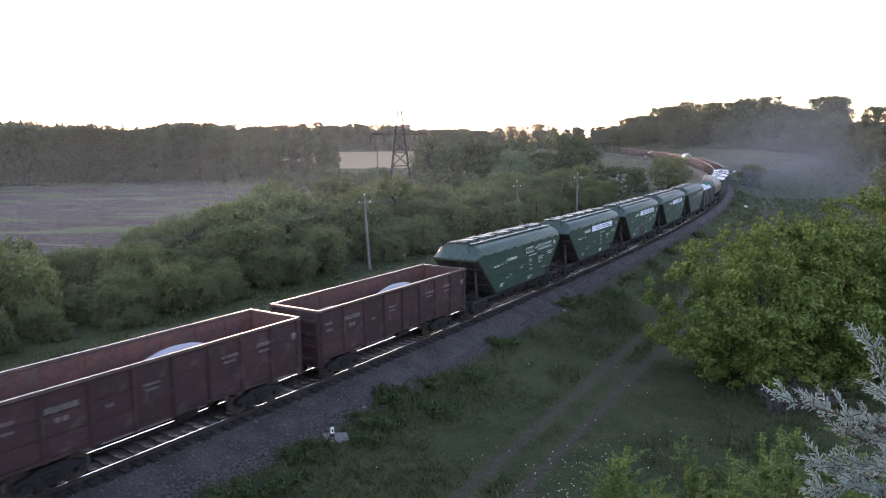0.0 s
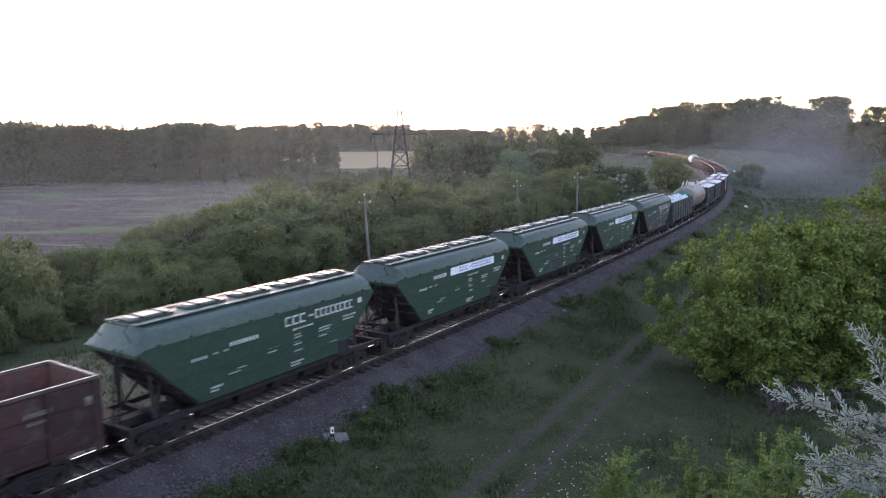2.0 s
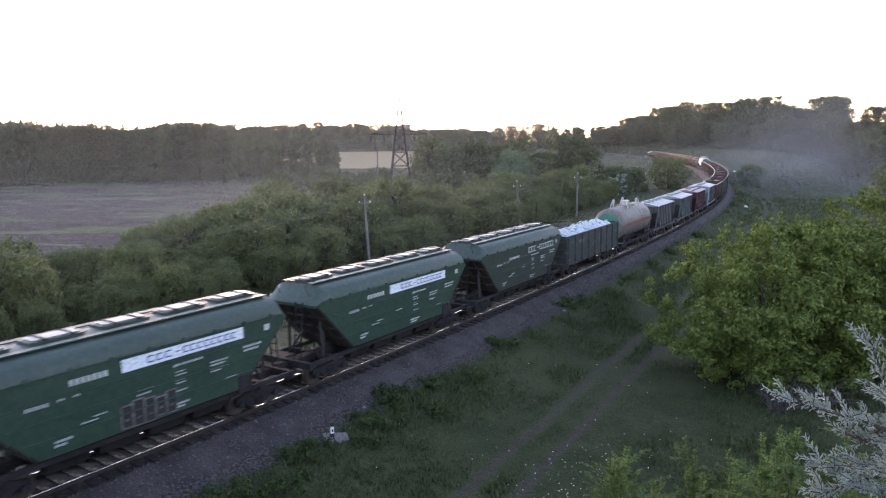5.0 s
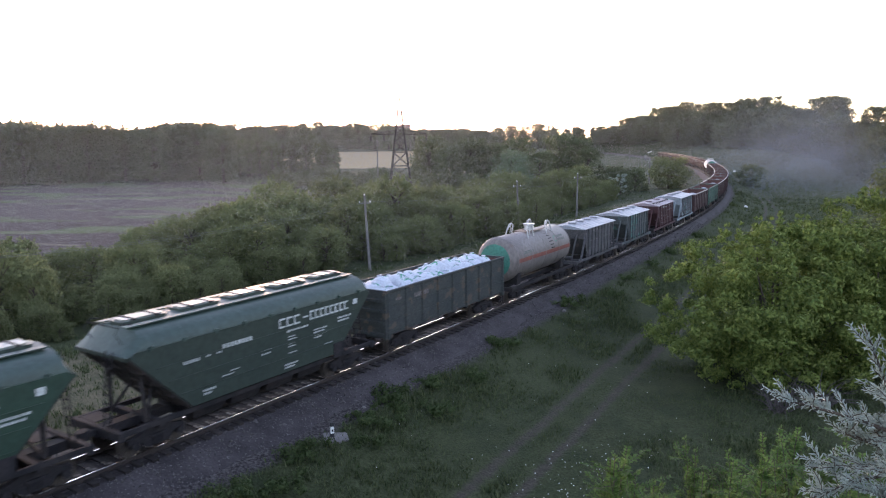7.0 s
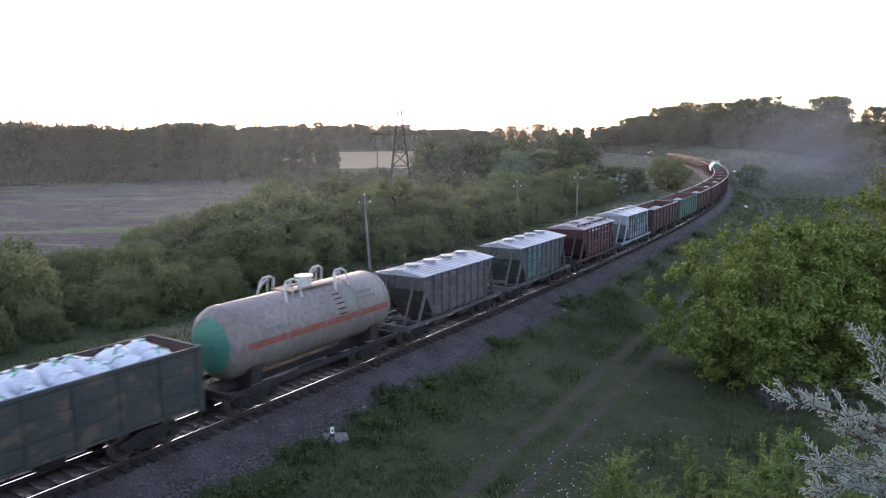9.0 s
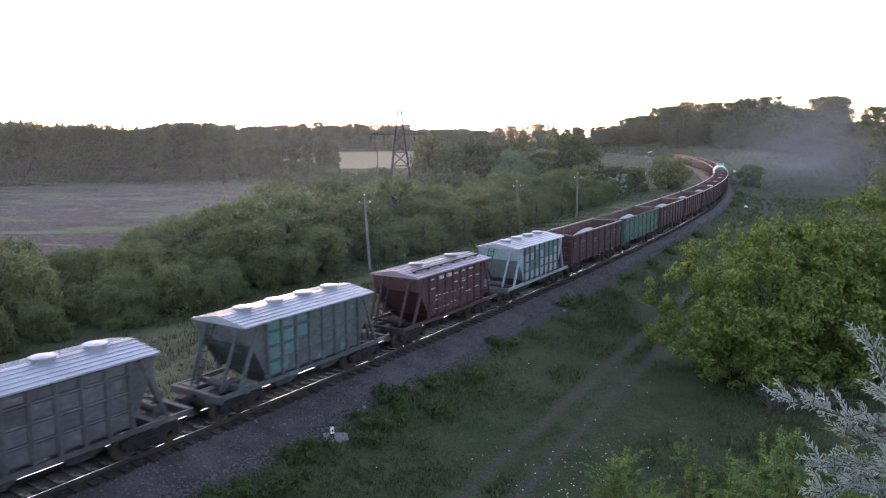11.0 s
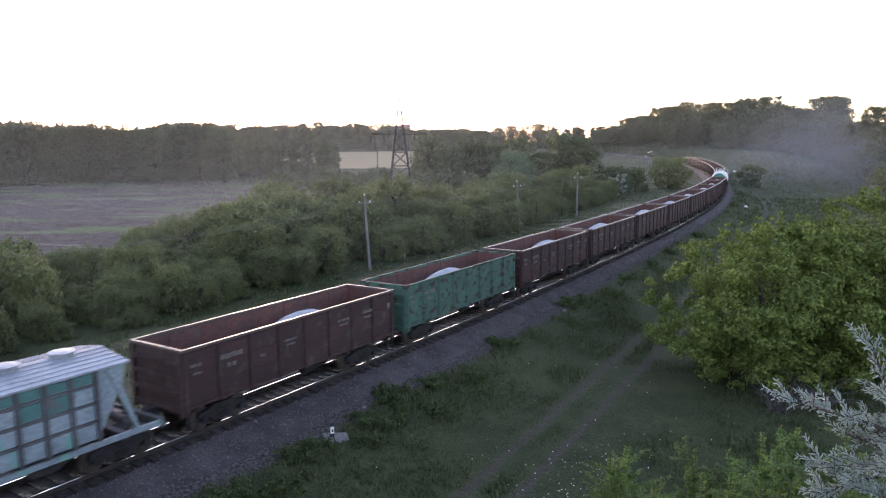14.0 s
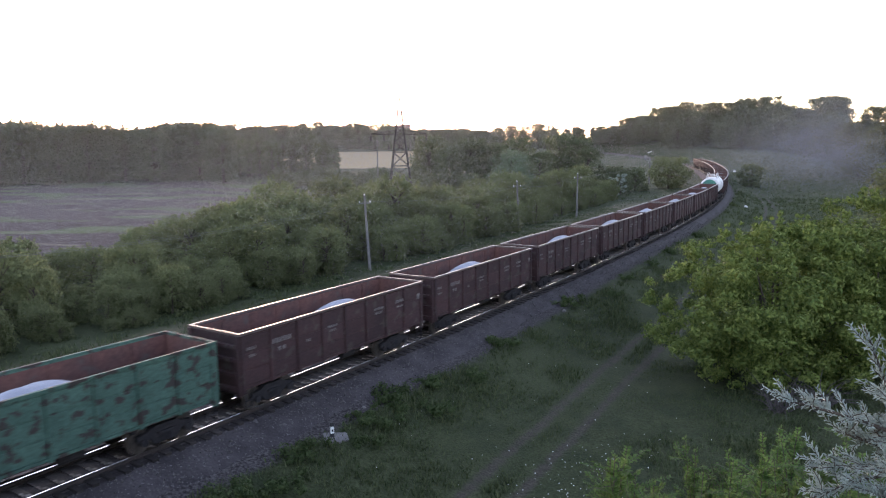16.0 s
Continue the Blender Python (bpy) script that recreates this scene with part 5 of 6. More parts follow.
def grain_hopper(paint, roof_paint, label, banner):
    w = thing("grain_hopper_wagon", label, "freight wagon", "wagons of the train")
    arch = [(-1.60, 3.92), (-1.57, 4.12), (-1.42, 4.33), (-1.10, 4.50), (-0.6, 4.62), (0, 4.66), (0.6, 4.62), (1.10, 4.50), (1.42, 4.33), (1.57, 4.12), (1.60, 3.92)]
    for sg in (-1, 1):
        y = sg * 1.60
        side = Shape().plate([(-4.0, y, 1.35), (4.0, y, 1.35), (6.40, y, 3.74), (6.20, y, 3.92), (-6.20, y, 3.92), (-6.40, y, 3.74)] if sg < 0 else [(-6.40, y, 3.74), (-6.20, y, 3.92), (6.20, y, 3.92), (6.40, y, 3.74), (4.0, y, 1.35), (-4.0, y, 1.35)], 0.05)
        part("side_panel", side, paint, w)
        for z in (1.95, 2.55, 3.15):
            h = 4.0 + (z - 1.35) * 0.81 - 0.06
            part("seam", Shape().box(-h, h, y - 0.03, y + 0.03, z - 0.025, z + 0.025), paint, w)
        part("eave", Shape().box(-6.06, 6.06, y - 0.03, y + 0.03, 3.86, 3.93), paint, w)
        part("sill", Shape().box(-6.9, 6.9, sg * 1.36 - 0.06, sg * 1.36 + 0.06, 1.06, 1.24), CHASSIS, w)
    lip = [(yy * 0.96, 3.78) for yy, zz in arch]
    roof = Shape().loft([[(-6.46, yy, zz) for yy, zz in lip], [(-5.82, yy, zz) for yy, zz in arch], [(6.15, yy, zz) for yy, zz in arch], [(6.46, yy, zz) for yy, zz in lip]], False, False)
    part("roof", roof, roof_paint, w, smooth=True)
    for k in range(9):
        x = -5.6 + k * 1.4
        strap = Shape().loft([[(xx, yy * 1.003, zz + 0.006) for yy, zz in arch] for xx in (x - 0.03, x + 0.03)], False, False)
        for sg in (-1, 1):
            strap.box(x - 0.07, x + 0.07, sg * 1.63 - 0.05, sg * 1.63 + 0.05, 3.86, 4.02)
        part("roof_strap", strap, roof_paint, w)
    for k in range(5):
        x = -4.9 + k * 2.45
        lid = Shape().box(x - 0.95, x + 0.95, -0.42, 0.42, 4.60, 4.74, chamfer=0.12)
        h = part("roof_hatch", lid, HOPPER_DARK, w)
        part("hatch_lid", Shape().box(x - 0.82, x + 0.82, -0.32, 0.32, 4.74, 4.79, chamfer=0.1), HATCH_PALE, h, "pale lid")
        part("hatch_clamp", Shape().box(x - 0.5, x - 0.42, -0.5, 0.5, 4.75, 4.81).box(x + 0.42, x + 0.5, -0.5, 0.5, 4.75, 4.81), CHASSIS, h)
    part("roof_walkway", Shape().box(-6.0, 6.0, -0.92, -0.62, 4.63, 4.67).box(-6.0, 6.0, 0.62, 0.92, 4.63, 4.67), roof_paint, w)
    rail = Shape()
    for y in (-0.9, 0.9):
        rail.tube([(-6.2, y, 4.1), (-6.45, y, 4.55), (-6.2, y, 4.82), (-5.8, y, 4.74)], 0.02, 5)
    rail.tube([(-6.33, -0.9, 4.72), (-6.33, 0.9, 4.72)], 0.02, 5)
    part("roof_handrail", rail, CHASSIS, w)
    for sg in (-1, 1):
        part("end_panel", Shape().box(sg * 6.46 - 0.03, sg * 6.46 + 0.03, -1.53, 1.53, 3.66, 3.785), paint, w)
        sl = Shape().plate([(sg * 6.40, -1.56, 3.72), (sg * 6.40, 1.56, 3.72), (sg * 4.04, 1.56, 1.35), (sg * 4.04, -1.56, 1.35)], 0.05 * sg)
        part("end_slope", sl, SLOPE_DARK, w, "dark sloping end sheet")
        for y in (-1.0, -0.35, 0.35, 1.0):
            part("slope_rib", Shape().bar((sg * 6.36, y, 3.60), (sg * 4.16, y, 1.38), 0.07, 0.12), SLOPE_DARK, w)
        for q in (0.25, 0.5, 0.75):
            part("slope_rib", Shape().bar((sg * (6.46 - 2.36 * q), -1.5, 3.70 - 2.37 * q), (sg * (6.46 - 2.36 * q), 1.5, 3.70 - 2.37 * q), 0.06, 0.1), SLOPE_DARK, w)
        for y in (-1.05, 1.05):
            part("end_strut", Shape().bar((sg * 5.55, y, 1.2), (sg * 5.65, y * 0.9, 3.15), 0.13).bar((sg * 5.55, y, 1.2), (sg * 4.9, y * 0.5, 2.35), 0.1), SLOPE_DARK, w)
        deck = Shape().box(sg * 5.5 - 1.4, sg * 5.5 + 1.4, -0.24, 0.24, 0.85, 1.18).box(sg * 6.8 - 0.1, sg * 6.8 + 0.1, -1.5, 1.5, 0.95, 1.25).box(sg * 5.2 - 0.12, sg * 5.2 + 0.12, -1.4, 1.4, 0.95, 1.2)
        deck.box(sg * 6.3 - 0.35, sg * 6.3 + 0.35, 0.35, 1.35, 1.2, 1.23)
        part("end_deck", deck, CHASSIS, w)
        lad = Shape()
        for y in (-0.75, -0.35):
            lad.bar((sg * 6.75, y, 1.2), (sg * 6.5, y, 3.9), 0.035)
        for k in range(8):
            lad.bar((sg * (6.73 - 0.031 * k), -0.75, 1.45 + 0.31 * k), (sg * (6.73 - 0.031 * k), -0.35, 1.45 + 0.31 * k), 0.03)
        part("ladder", lad, CHASSIS, w)
    under = Shape().box(-4.2, 4.2, -0.2, 0.2, 0.85, 1.35)
    for x in (-2.8, -0.95, 0.95, 2.8):
        under.add([(x - 0.85, -1.25, 1.36), (x + 0.85, -1.25, 1.36), (x + 0.85, 1.25, 1.36), (x - 0.85, 1.25, 1.36), (x - 0.7, -0.9, 0.55), (x + 0.7, -0.9, 0.55), (x + 0.7, 0.9, 0.55), (x - 0.7, 0.9, 0.55)],
                  [(0, 1, 2, 3), (4, 5, 6, 7), (0, 1, 5, 4), (1, 2, 6, 5), (2, 3, 7, 6), (3, 0, 4, 7)])
    part("discharge_chute", under, CHASSIS, w)
    y = -1.608
    if banner:
        ban = part("banner", Shape().box(-1.1, 4.1, y - 0.01, y + 0.006, 3.36, 3.80), BANNER, w, "white banner with blue letter bars")
        bars([(1.02, 3.56, 0.16, 0.05, 1)], y - 0.013, BANNER_INK, ban)
        brackets([(-0.15, 3.46, 1.05, 0.25, 3), (1.3, 3.46, 2.5, 0.25, 8)], y - 0.013, BANNER_INK, ban)
        bars([(-2.9, 3.42, 1.35, 0.20, 7)], y, LETTER, w)
    else:
        bars([(1.86, 3.45, 0.3, 0.07, 1), (-2.5, 3.14, 1.5, 0.20, 8)], y, LETTER, w)
        brackets([(0.45, 3.28, 1.3, 0.40, 3), (2.28, 3.28, 2.6, 0.40, 8)], y, LETTER, w)
    bars([(0.9, 3.02, 0.14, 0.15, 1), (1.08, 3.04, 1.1, 0.11, 9), (0.95, 2.80, 0.42, 0.05, 4), (0.95, 2.68, 0.5, 0.05, 4), (0.95, 2.50, 0.4, 0.05, 3), (0.95, 2.38, 0.45, 0.05, 4), (0.95, 2.1, 0.5, 0.05, 4),
          (2.5, 2.75, 0.85, 0.06, 6), (2.5, 2.63, 0.7, 0.06, 5), (2.5, 2.51, 0.85, 0.06, 6), (2.5, 2.39, 0.5, 0.06, 4), (4.1, 2.95, 0.95, 0.08, 6), (4.1, 2.80, 0.8, 0.08, 5), (-0.6, 2.52, 0.7, 0.06, 5), (-0.6, 2.40, 0.55, 0.06, 4),
          (-2.2, 2.2, 0.5, 0.05, 4), (-2.6, 2.08, 0.6, 0.05, 4), (-4.3, 3.0, 0.75, 0.12, 5), (-3.3, 3.05, 0.25, 0.07, 2), (-2.8, 3.05, 0.25, 0.07, 2), (0.7, 1.62, 0.8, 0.07, 6), (0.7, 1.50, 0.6, 0.07, 4), (-3.5, 1.75, 0.6, 0.08, 5), (-3.5, 1.62, 0.4, 0.08, 3), (3.2, 1.95, 0.5, 0.06, 4)], y, LETTER, w, label="small white stencilled markings")
    bars([(5.2, 3.42, 0.28, 0.24, 1)], y, LETTER, w, "plate", "white square plate")
    part("lever_box", Shape().box(3.75, 4.45, -1.64, -1.56, 1.2, 1.85, chamfer=0.03), CHASSIS, w)
    running_gear(w, 5.2, 6.75)
    return w


def cement_hopper(paint, roof_paint, label, marks, hatches=(-2.7, -0.9, 0.9, 2.7), patches=None):
    w = thing("cement_hopper_wagon", label, "freight wagon", "wagons of the train")
    for sg in (-1, 1):
        y = sg * 1.50
        poly = [(-2.9, y, 1.38), (2.9, y, 1.38), (3.8, y, 2.95), (3.95, y, 3.70), (-3.95, y, 3.70), (-3.8, y, 2.95)]
        side = Shape().plate(poly if sg < 0 else poly[::-1], 0.05)
        part("side_panel", side, paint, w)
        for z in (2.0, 2.62, 3.24):
            part("seam", Shape().box(-3.0, 3.0, y - 0.06, y + 0.06, z - 0.04, z + 0.04), GREY_CEMENT if paint is PALE_CEMENT else paint, w)
        for k in range(7):
            x0 = -2.85 + k * 5.8 / 7
            for j, (z0, z1) in enumerate(((1.45, 1.93), (2.07, 2.55), (2.69, 3.17), (3.31, 3.62))):
                bare = patches is None or (k, j) not in patches
                part("flank_panel", Shape().box(x0 + 0.04, x0 + 0.69, y - 0.042, y + 0.042, z0, z1, chamfer=0.015), paint if bare else TEAL_PATCH, w, "" if bare else "patch of old teal paint")
        for k in range(8):
            x = -2.9 + k * 5.8 / 7
            part("side_rib", Shape().box(x - 0.05, x + 0.05, y - 0.12, y + 0.12, 1.3, 3.68), GREY_CEMENT if paint is PALE_CEMENT else paint, w)
        for sx in (-1, 1):
            part("strut", Shape().bar((sx * 4.35, sg * 1.42, 1.2), (sx * 3.35, sg * 1.52, 3.62), 0.12), paint, w)
            part("strut", Shape().bar((sx * 4.7, sg * 0.75, 1.2), (sx * 3.95, sg * 0.9, 3.3), 0.10), paint, w)
        part("sill", Shape().box(-5.35, 5.35, sg * 1.42 - 0.06, sg * 1.42 + 0.06, 1.06, 1.24), paint, w)
    sec = [(-1.62, 3.68), (-1.62, 3.74), (0, 4.02), (1.62, 3.74), (1.62, 3.68)]
    roof = Shape().loft([[(x, a, b) for a, b in sec] for x in (-4.08, 4.08)], True, True)
    part("roof", roof, roof_paint, w)
    for q in (0.12, 0.3, 0.48, 0.66, 0.84):
        for sg in (-1, 1):
            part("roof_batten", Shape().bar((-4.07, sg * 1.62 * q, 4.03 - 0.28 * q), (4.07, sg * 1.62 * q, 4.03 - 0.28 * q), 0.035, 0.03), roof_paint, w)
    for x in hatches:
        h = part("roof_hatch", Shape().tube([(x, 0, 3.95), (x, 0, 4.10)], 0.36, 14), roof_paint, w)
        part("hatch_lid", Shape().tube([(x, 0, 4.10), (x, 0, 4.14), (x, 0, 4.17)], [0.42, 0.42, 0.2], 14), roof_paint, h)
    for sg in (-1, 1):
        part("end_panel", Shape().plate([(sg * 3.95, -1.48, 3.70), (sg * 3.95, 1.48, 3.70), (sg * 3.8, 1.48, 2.95), (sg * 3.8, -1.48, 2.95)], 0.05 * sg), paint, w)
        part("end_slope", Shape().plate([(sg * 3.8, -1.46, 2.95), (sg * 3.8, 1.46, 2.95), (sg * 2.3, 1.2, 1.3), (sg * 2.3, -1.2, 1.3)], 0.05 * sg), paint, w)
        deck = Shape().box(sg * 4.3 - 1.1, sg * 4.3 + 1.1, -0.22, 0.22, 0.85, 1.15).box(sg * 5.3 - 0.1, sg * 5.3 + 0.1, -1.48, 1.48, 0.95, 1.25).box(sg * 3.9 - 0.12, sg * 3.9 + 0.12, -1.4, 1.4, 0.95, 1.2)
        deck.box(sg * 4.75 - 0.3, sg * 4.75 + 0.3, 0.4, 1.3, 1.2, 1.23).tube([(sg * 4.4, -0.7, 1.35), (sg * 4.4, 0.2, 1.35)], 0.16, 10)
        part("end_deck", deck, GREY_CEMENT if paint is not BROWN_CEMENT else CHASSIS, w)
        lad = Shape()
        for y in (0.2, 0.6):
            lad.bar((sg * 5.1, y, 1.2), (sg * 4.05, y, 3.69), 0.035)
        for k in range(8):
            lad.bar((sg * (5.02 - 0.12 * k), 0.2, 1.4 + 0.3 * k), (sg * (5.02 - 0.12 * k), 0.6, 1.4 + 0.3 * k), 0.03)
        part("ladder", lad, CHASSIS, w)
    if len(hatches) < 4:
        board = Shape().box(-3.6, 3.6, -0.98, -0.80, 3.95, 3.98)
        for k in range(6):
            board.box(-3.4 + k * 1.36 - 0.04, -3.4 + k * 1.36 + 0.04, -0.96, -0.82, 3.84, 3.95)
        part("roof_walkway", board, CHASSIS, w)
    under = Shape()
    for x in (-1.4, 1.4):
        under.add([(x - 1.3, -1.35, 1.38), (x + 1.3, -1.35, 1.38), (x + 1.3, 1.35, 1.38), (x - 1.3, 1.35, 1.38), (x - 0.4, -0.9, 0.55), (x + 0.4, -0.9, 0.55), (x + 0.4, 0.9, 0.55), (x - 0.4, 0.9, 0.55)],
                  [(0, 1, 2, 3), (4, 5, 6, 7), (0, 1, 5, 4), (1, 2, 6, 5), (2, 3, 7, 6), (3, 0, 4, 7)])
    part("discharge_chute", under, CHASSIS if paint is BROWN_CEMENT else GREY_CEMENT, w)
    bars(marks, -1.548, LETTER_DIM if paint is not BROWN_CEMENT else LETTER, w, label="faint stencilled markings")
    running_gear(w, 3.9, 5.4)
    return w


def tank_wagon(paint, label, striped):
    w = thing("tank_wagon", label, "freight wagon", "wagons of the train")
    prof = [(-5.28, 0.05), (-5.26, 0.5), (-5.2, 0.9), (-5.08, 1.2), (-4.88, 1.42), (-4.65, 1.5), (4.65, 1.5), (4.88, 1.42), (5.08, 1.2), (5.2, 0.9), (5.26, 0.5), (5.28, 0.05)]
    body = part("tank_shell", lathe_x(prof, 40), paint, w, at=pose(0, 0, 2.88) @ Matrix.Diagonal((1.0, 1.035, 1.035, 1.0)), smooth=True)
    for x in (-4.6, -2.4, 0.0, 2.4, 4.6):
        part("weld_band", lathe_x([(x - 0.04, 1.49), (x - 0.04, 1.512), (x + 0.04, 1.512), (x + 0.04, 1.49)], 40), paint, body)
    for sg in (-1, 1):
        disk = Shape()
        rr = [(5.292, 0.02), (5.272, 0.5), (5.225, 0.84), (5.15, 1.10)] + ([] if striped else [(5.08, 1.24)])
        disk.loft([[(sg * x, math.cos(2 * math.pi * j / 32) * r, math.sin(2 * math.pi * j / 32) * r) for j in range(32)] for x, r in rr], True, False)
        part("end_disk", disk, TANK_GREEN, body, "green painted end", smooth=True)
    if striped:
        for sg in (-1, 1):
            st = Shape()
            st.loft([[(x, sg * 1.506 * math.cos(a), 1.506 * math.sin(a)) for a in (-0.09, -0.03, 0.03, 0.09)] for x in (-4.6, 4.6)], False, False)
            part("stripe", st, TANK_STRIPE, body, "orange-red stripe")
        mk = Shape()
        for x, a, wd, n in ((-3.7, 0.30, 1.6, 8), (2.45, 0.62, 1.2, 5), (2.55, 0.45, 1.25, 5)):
            for i in range(n):
                x0 = x + i * wd / n
                mk.loft([[(xx, -1.507 * math.cos(q), 1.507 * math.sin(q)) for q in (a - 0.06, a, a + 0.06)] for xx in (x0, x0 + wd / n * 0.7)], False, False)
        part("lettering", mk, surface("dark_tank_stencil", (0.09, 0.10, 0.09), (0.12, 0.13, 0.12), 3, 10, 0.8, 0.0), body)
        lg = Shape()
        lg.add([(2.05 + 0.28 * math.cos(t) * q, -1.508 * math.cos(0.53 + 0.18 * math.sin(t) * q), 1.508 * math.sin(0.53 + 0.18 * math.sin(t) * q)) for q in (1.0, 0.6) for t in [k * 0.5 for k in range(1, 12)]],
               [(i, i + 1, 12 + i, 11 + i) for i in range(10)])
        part("emblem", lg, surface("green_emblem_paint", (0.10, 0.17, 0.13), (0.13, 0.19, 0.15), 3, 10, 0.8, 0.0), body)
    dome = part("manhole_dome", Shape().tube([(0.3, 0, 4.3), (0.3, 0, 4.80), (0.3, 0, 4.82), (0.3, 0, 4.90)], [0.36, 0.36, 0.42, 0.42], 20), ALU, w)
    part("platform", Shape().box(-1.2, 1.7, -0.62, -0.38, 4.42, 4.46).box(-1.2, 1.7, 0.38, 0.62, 4.42, 4.46).box(-1.2, -0.4, -0.62, 0.62, 4.42, 4.46), surface("rusty_platform", (0.22, 0.16, 0.12), (0.16, 0.12, 0.1), 2, 12, 0.8, 0.2), w)
    for x in (-1.35, 1.85):
        for y in (-0.75, 0.75):
            hr = Shape().tube([(x - 0.42, y * 1.25, 4.02), (x - 0.34, y, 4.75), (x - 0.2, y * 0.95, 4.98), (x + 0.2, y * 0.95, 5.02), (x + 0.48, y, 4.86), (x + 0.6, y * 1.2, 4.05)], 0.05, 8)
            hr.tube([(x - 0.36, y, 4.6), (x + 0.12, y * 0.95, 5.0)], 0.03, 6).tube([(x + 0.1, y * 1.05, 4.3), (x + 0.1, y * 0.95, 5.0)], 0.03, 6)
            part("handrail", hr, ALU, w)
    lad = Shape()
    for k in range(7):
        a = 1.15 - 0.16 * k
        lad.box(0.95, 1.4, -1.62 * math.cos(a) - 0.03, -1.62 * math.cos(a) + 0.03, 2.82 + 1.56 * math.sin(a) - 0.02, 2.82 + 1.56 * math.sin(a) + 0.02)
    part("ladder_rung", lad, CHASSIS, w)
    part("frame", Shape().box(-5.6, 5.6, -0.3, 0.3, 0.85, 1.15).box(-5.6, 5.6, -1.5, -1.38, 1.0, 1.2).box(-5.6, 5.6, 1.38, 1.5, 1.0, 1.2).box(-5.6, -5.4, -1.5, 1.5, 0.95, 1.2).box(5.4, 5.6, -1.5, 1.5, 0.95, 1.2).tube([(-0.8, -0.7, 0.75), (0.6, -0.7, 0.75)], 0.2, 10), CHASSIS, w)
    for x in (-3.9, 3.9):
        part("saddle", Shape().add([(x - 0.3, -1.2, 1.15), (x + 0.3, -1.2, 1.15), (x + 0.3, 1.2, 1.15), (x - 0.3, 1.2, 1.15), (x - 0.3, -1.25, 2.0), (x + 0.3, -1.25, 2.0), (x + 0.3, 1.25, 2.0), (x - 0.3, 1.25, 2.0), (x - 0.3, 0, 1.33), (x + 0.3, 0, 1.33)],
                                   [(0, 1, 2, 3), (0, 4, 5, 1), (3, 2, 6, 7), (4, 8, 9, 5), (8, 7, 6, 9), (0, 3, 7, 8, 4), (1, 5, 9, 6, 2)]), CHASSIS, w)
    running_gear(w, 3.9, 5.6)
    return w


def heap(seed, peaks, label):
    """A mound of crushed stone that fills the bottom of a gondola."""
    rng = np.random.default_rng(seed)
    xs, ys = np.linspace(-6.25, 6.25, 60), np.linspace(-1.33, 1.33, 16)
    v = []
    for x in xs:
        for y in ys:
            z = 1.55
            for px, pz, wd in peaks:
                q = math.exp(-(((x - px) / wd) ** 2) ** 1.2 - ((y / 1.5) ** 2) * 0.75)
                z = max(z, 1.35 + (pz - 1.35) * q)
            v.append((x, y, z + 0.05 * noise.noise((x * 1.5, y * 1.5, seed))))
    n = len(ys)
    f = np.array([(i * n + j, (i + 1) * n + j, (i + 1) * n + j + 1, i * n + j + 1) for i in range(len(xs) - 1) for j in range(n - 1)])
    return tagged(new("stone_heap", fast_mesh("stone_heap", np.array(v), f, LOAD, True)), label, "stone load", "loads of crushed stone")


def sack(seed):
    """A big slumped woven bag with a tied green ribbon."""
    rng = random.Random(seed)
    t = thing("big_bag", "white woven big bag tied with green ribbon in the wagon", "bag", "white bags in the gondola")
    sh, rings = Shape(), []
    for z, r in ((0.0, 0.40), (0.08, 0.52), (0.35, 0.57), (0.6, 0.53), (0.78, 0.38), (0.88, 0.2), (0.93, 0.09), (1.0, 0.13)):
        ring = []
        for j in range(18):
            a = 2 * math.pi * j / 18
            sq = 1.0 / max(abs(math.cos(a)), abs(math.sin(a))) ** 0.45
            rr = r * sq * (1 + 0.13 * noise.noise((math.cos(a) * 2 + seed, math.sin(a) * 2, z * 3)) + 0.07 * noise.noise((math.cos(a) * 6, math.sin(a) * 6 + seed, z * 6)))
            ring.append((math.cos(a) * rr, math.sin(a) * rr, z + 0.06 * noise.noise((a, z * 3, seed))))
        rings.append(ring)
    part("sack_body", sh.loft(rings, True, True), SACK, t, smooth=True)
    tie = Shape().tube([(0.1, 0, 0.9), (0.0, 0.1, 0.92), (-0.1, 0, 0.9), (0, -0.1, 0.9), (0.12, -0.16, 0.86), (0.26, -0.3, 0.76)], 0.05, 5)
    tie.tube([(0.0, -0.1, 0.9), (-0.14, -0.24, 0.83), (-0.22, -0.36, 0.70)], 0.045, 5)
    part("ribbon", tie, SACK_TIE, t, "green ribbon")
    return t


# ---- the train: each entry's place along the line at 14.5 s ----
RED_MARKS = [(-6.0, 2.75, 0.5, 0.12, 4), (-5.9, 2.45, 0.4, 0.1, 3), (-4.6, 2.7, 1.1, 0.2, 7), (-4.3, 2.35, 0.5, 0.16, 2), (-2.6, 2.3, 0.3, 0.12, 2), (-1.2, 2.6, 0.7, 0.1, 5), (-1.1, 2.4, 0.5, 0.1, 4), (2.2, 2.7, 0.8, 0.12, 5), (2.3, 2.5, 0.6, 0.1, 4), (4.0, 2.75, 0.9, 0.14, 6), (4.1, 2.5, 0.6, 0.1, 4), (5.9, 2.6, 0.25, 0.3, 1)]
TRAIN, RIDERS = [], []


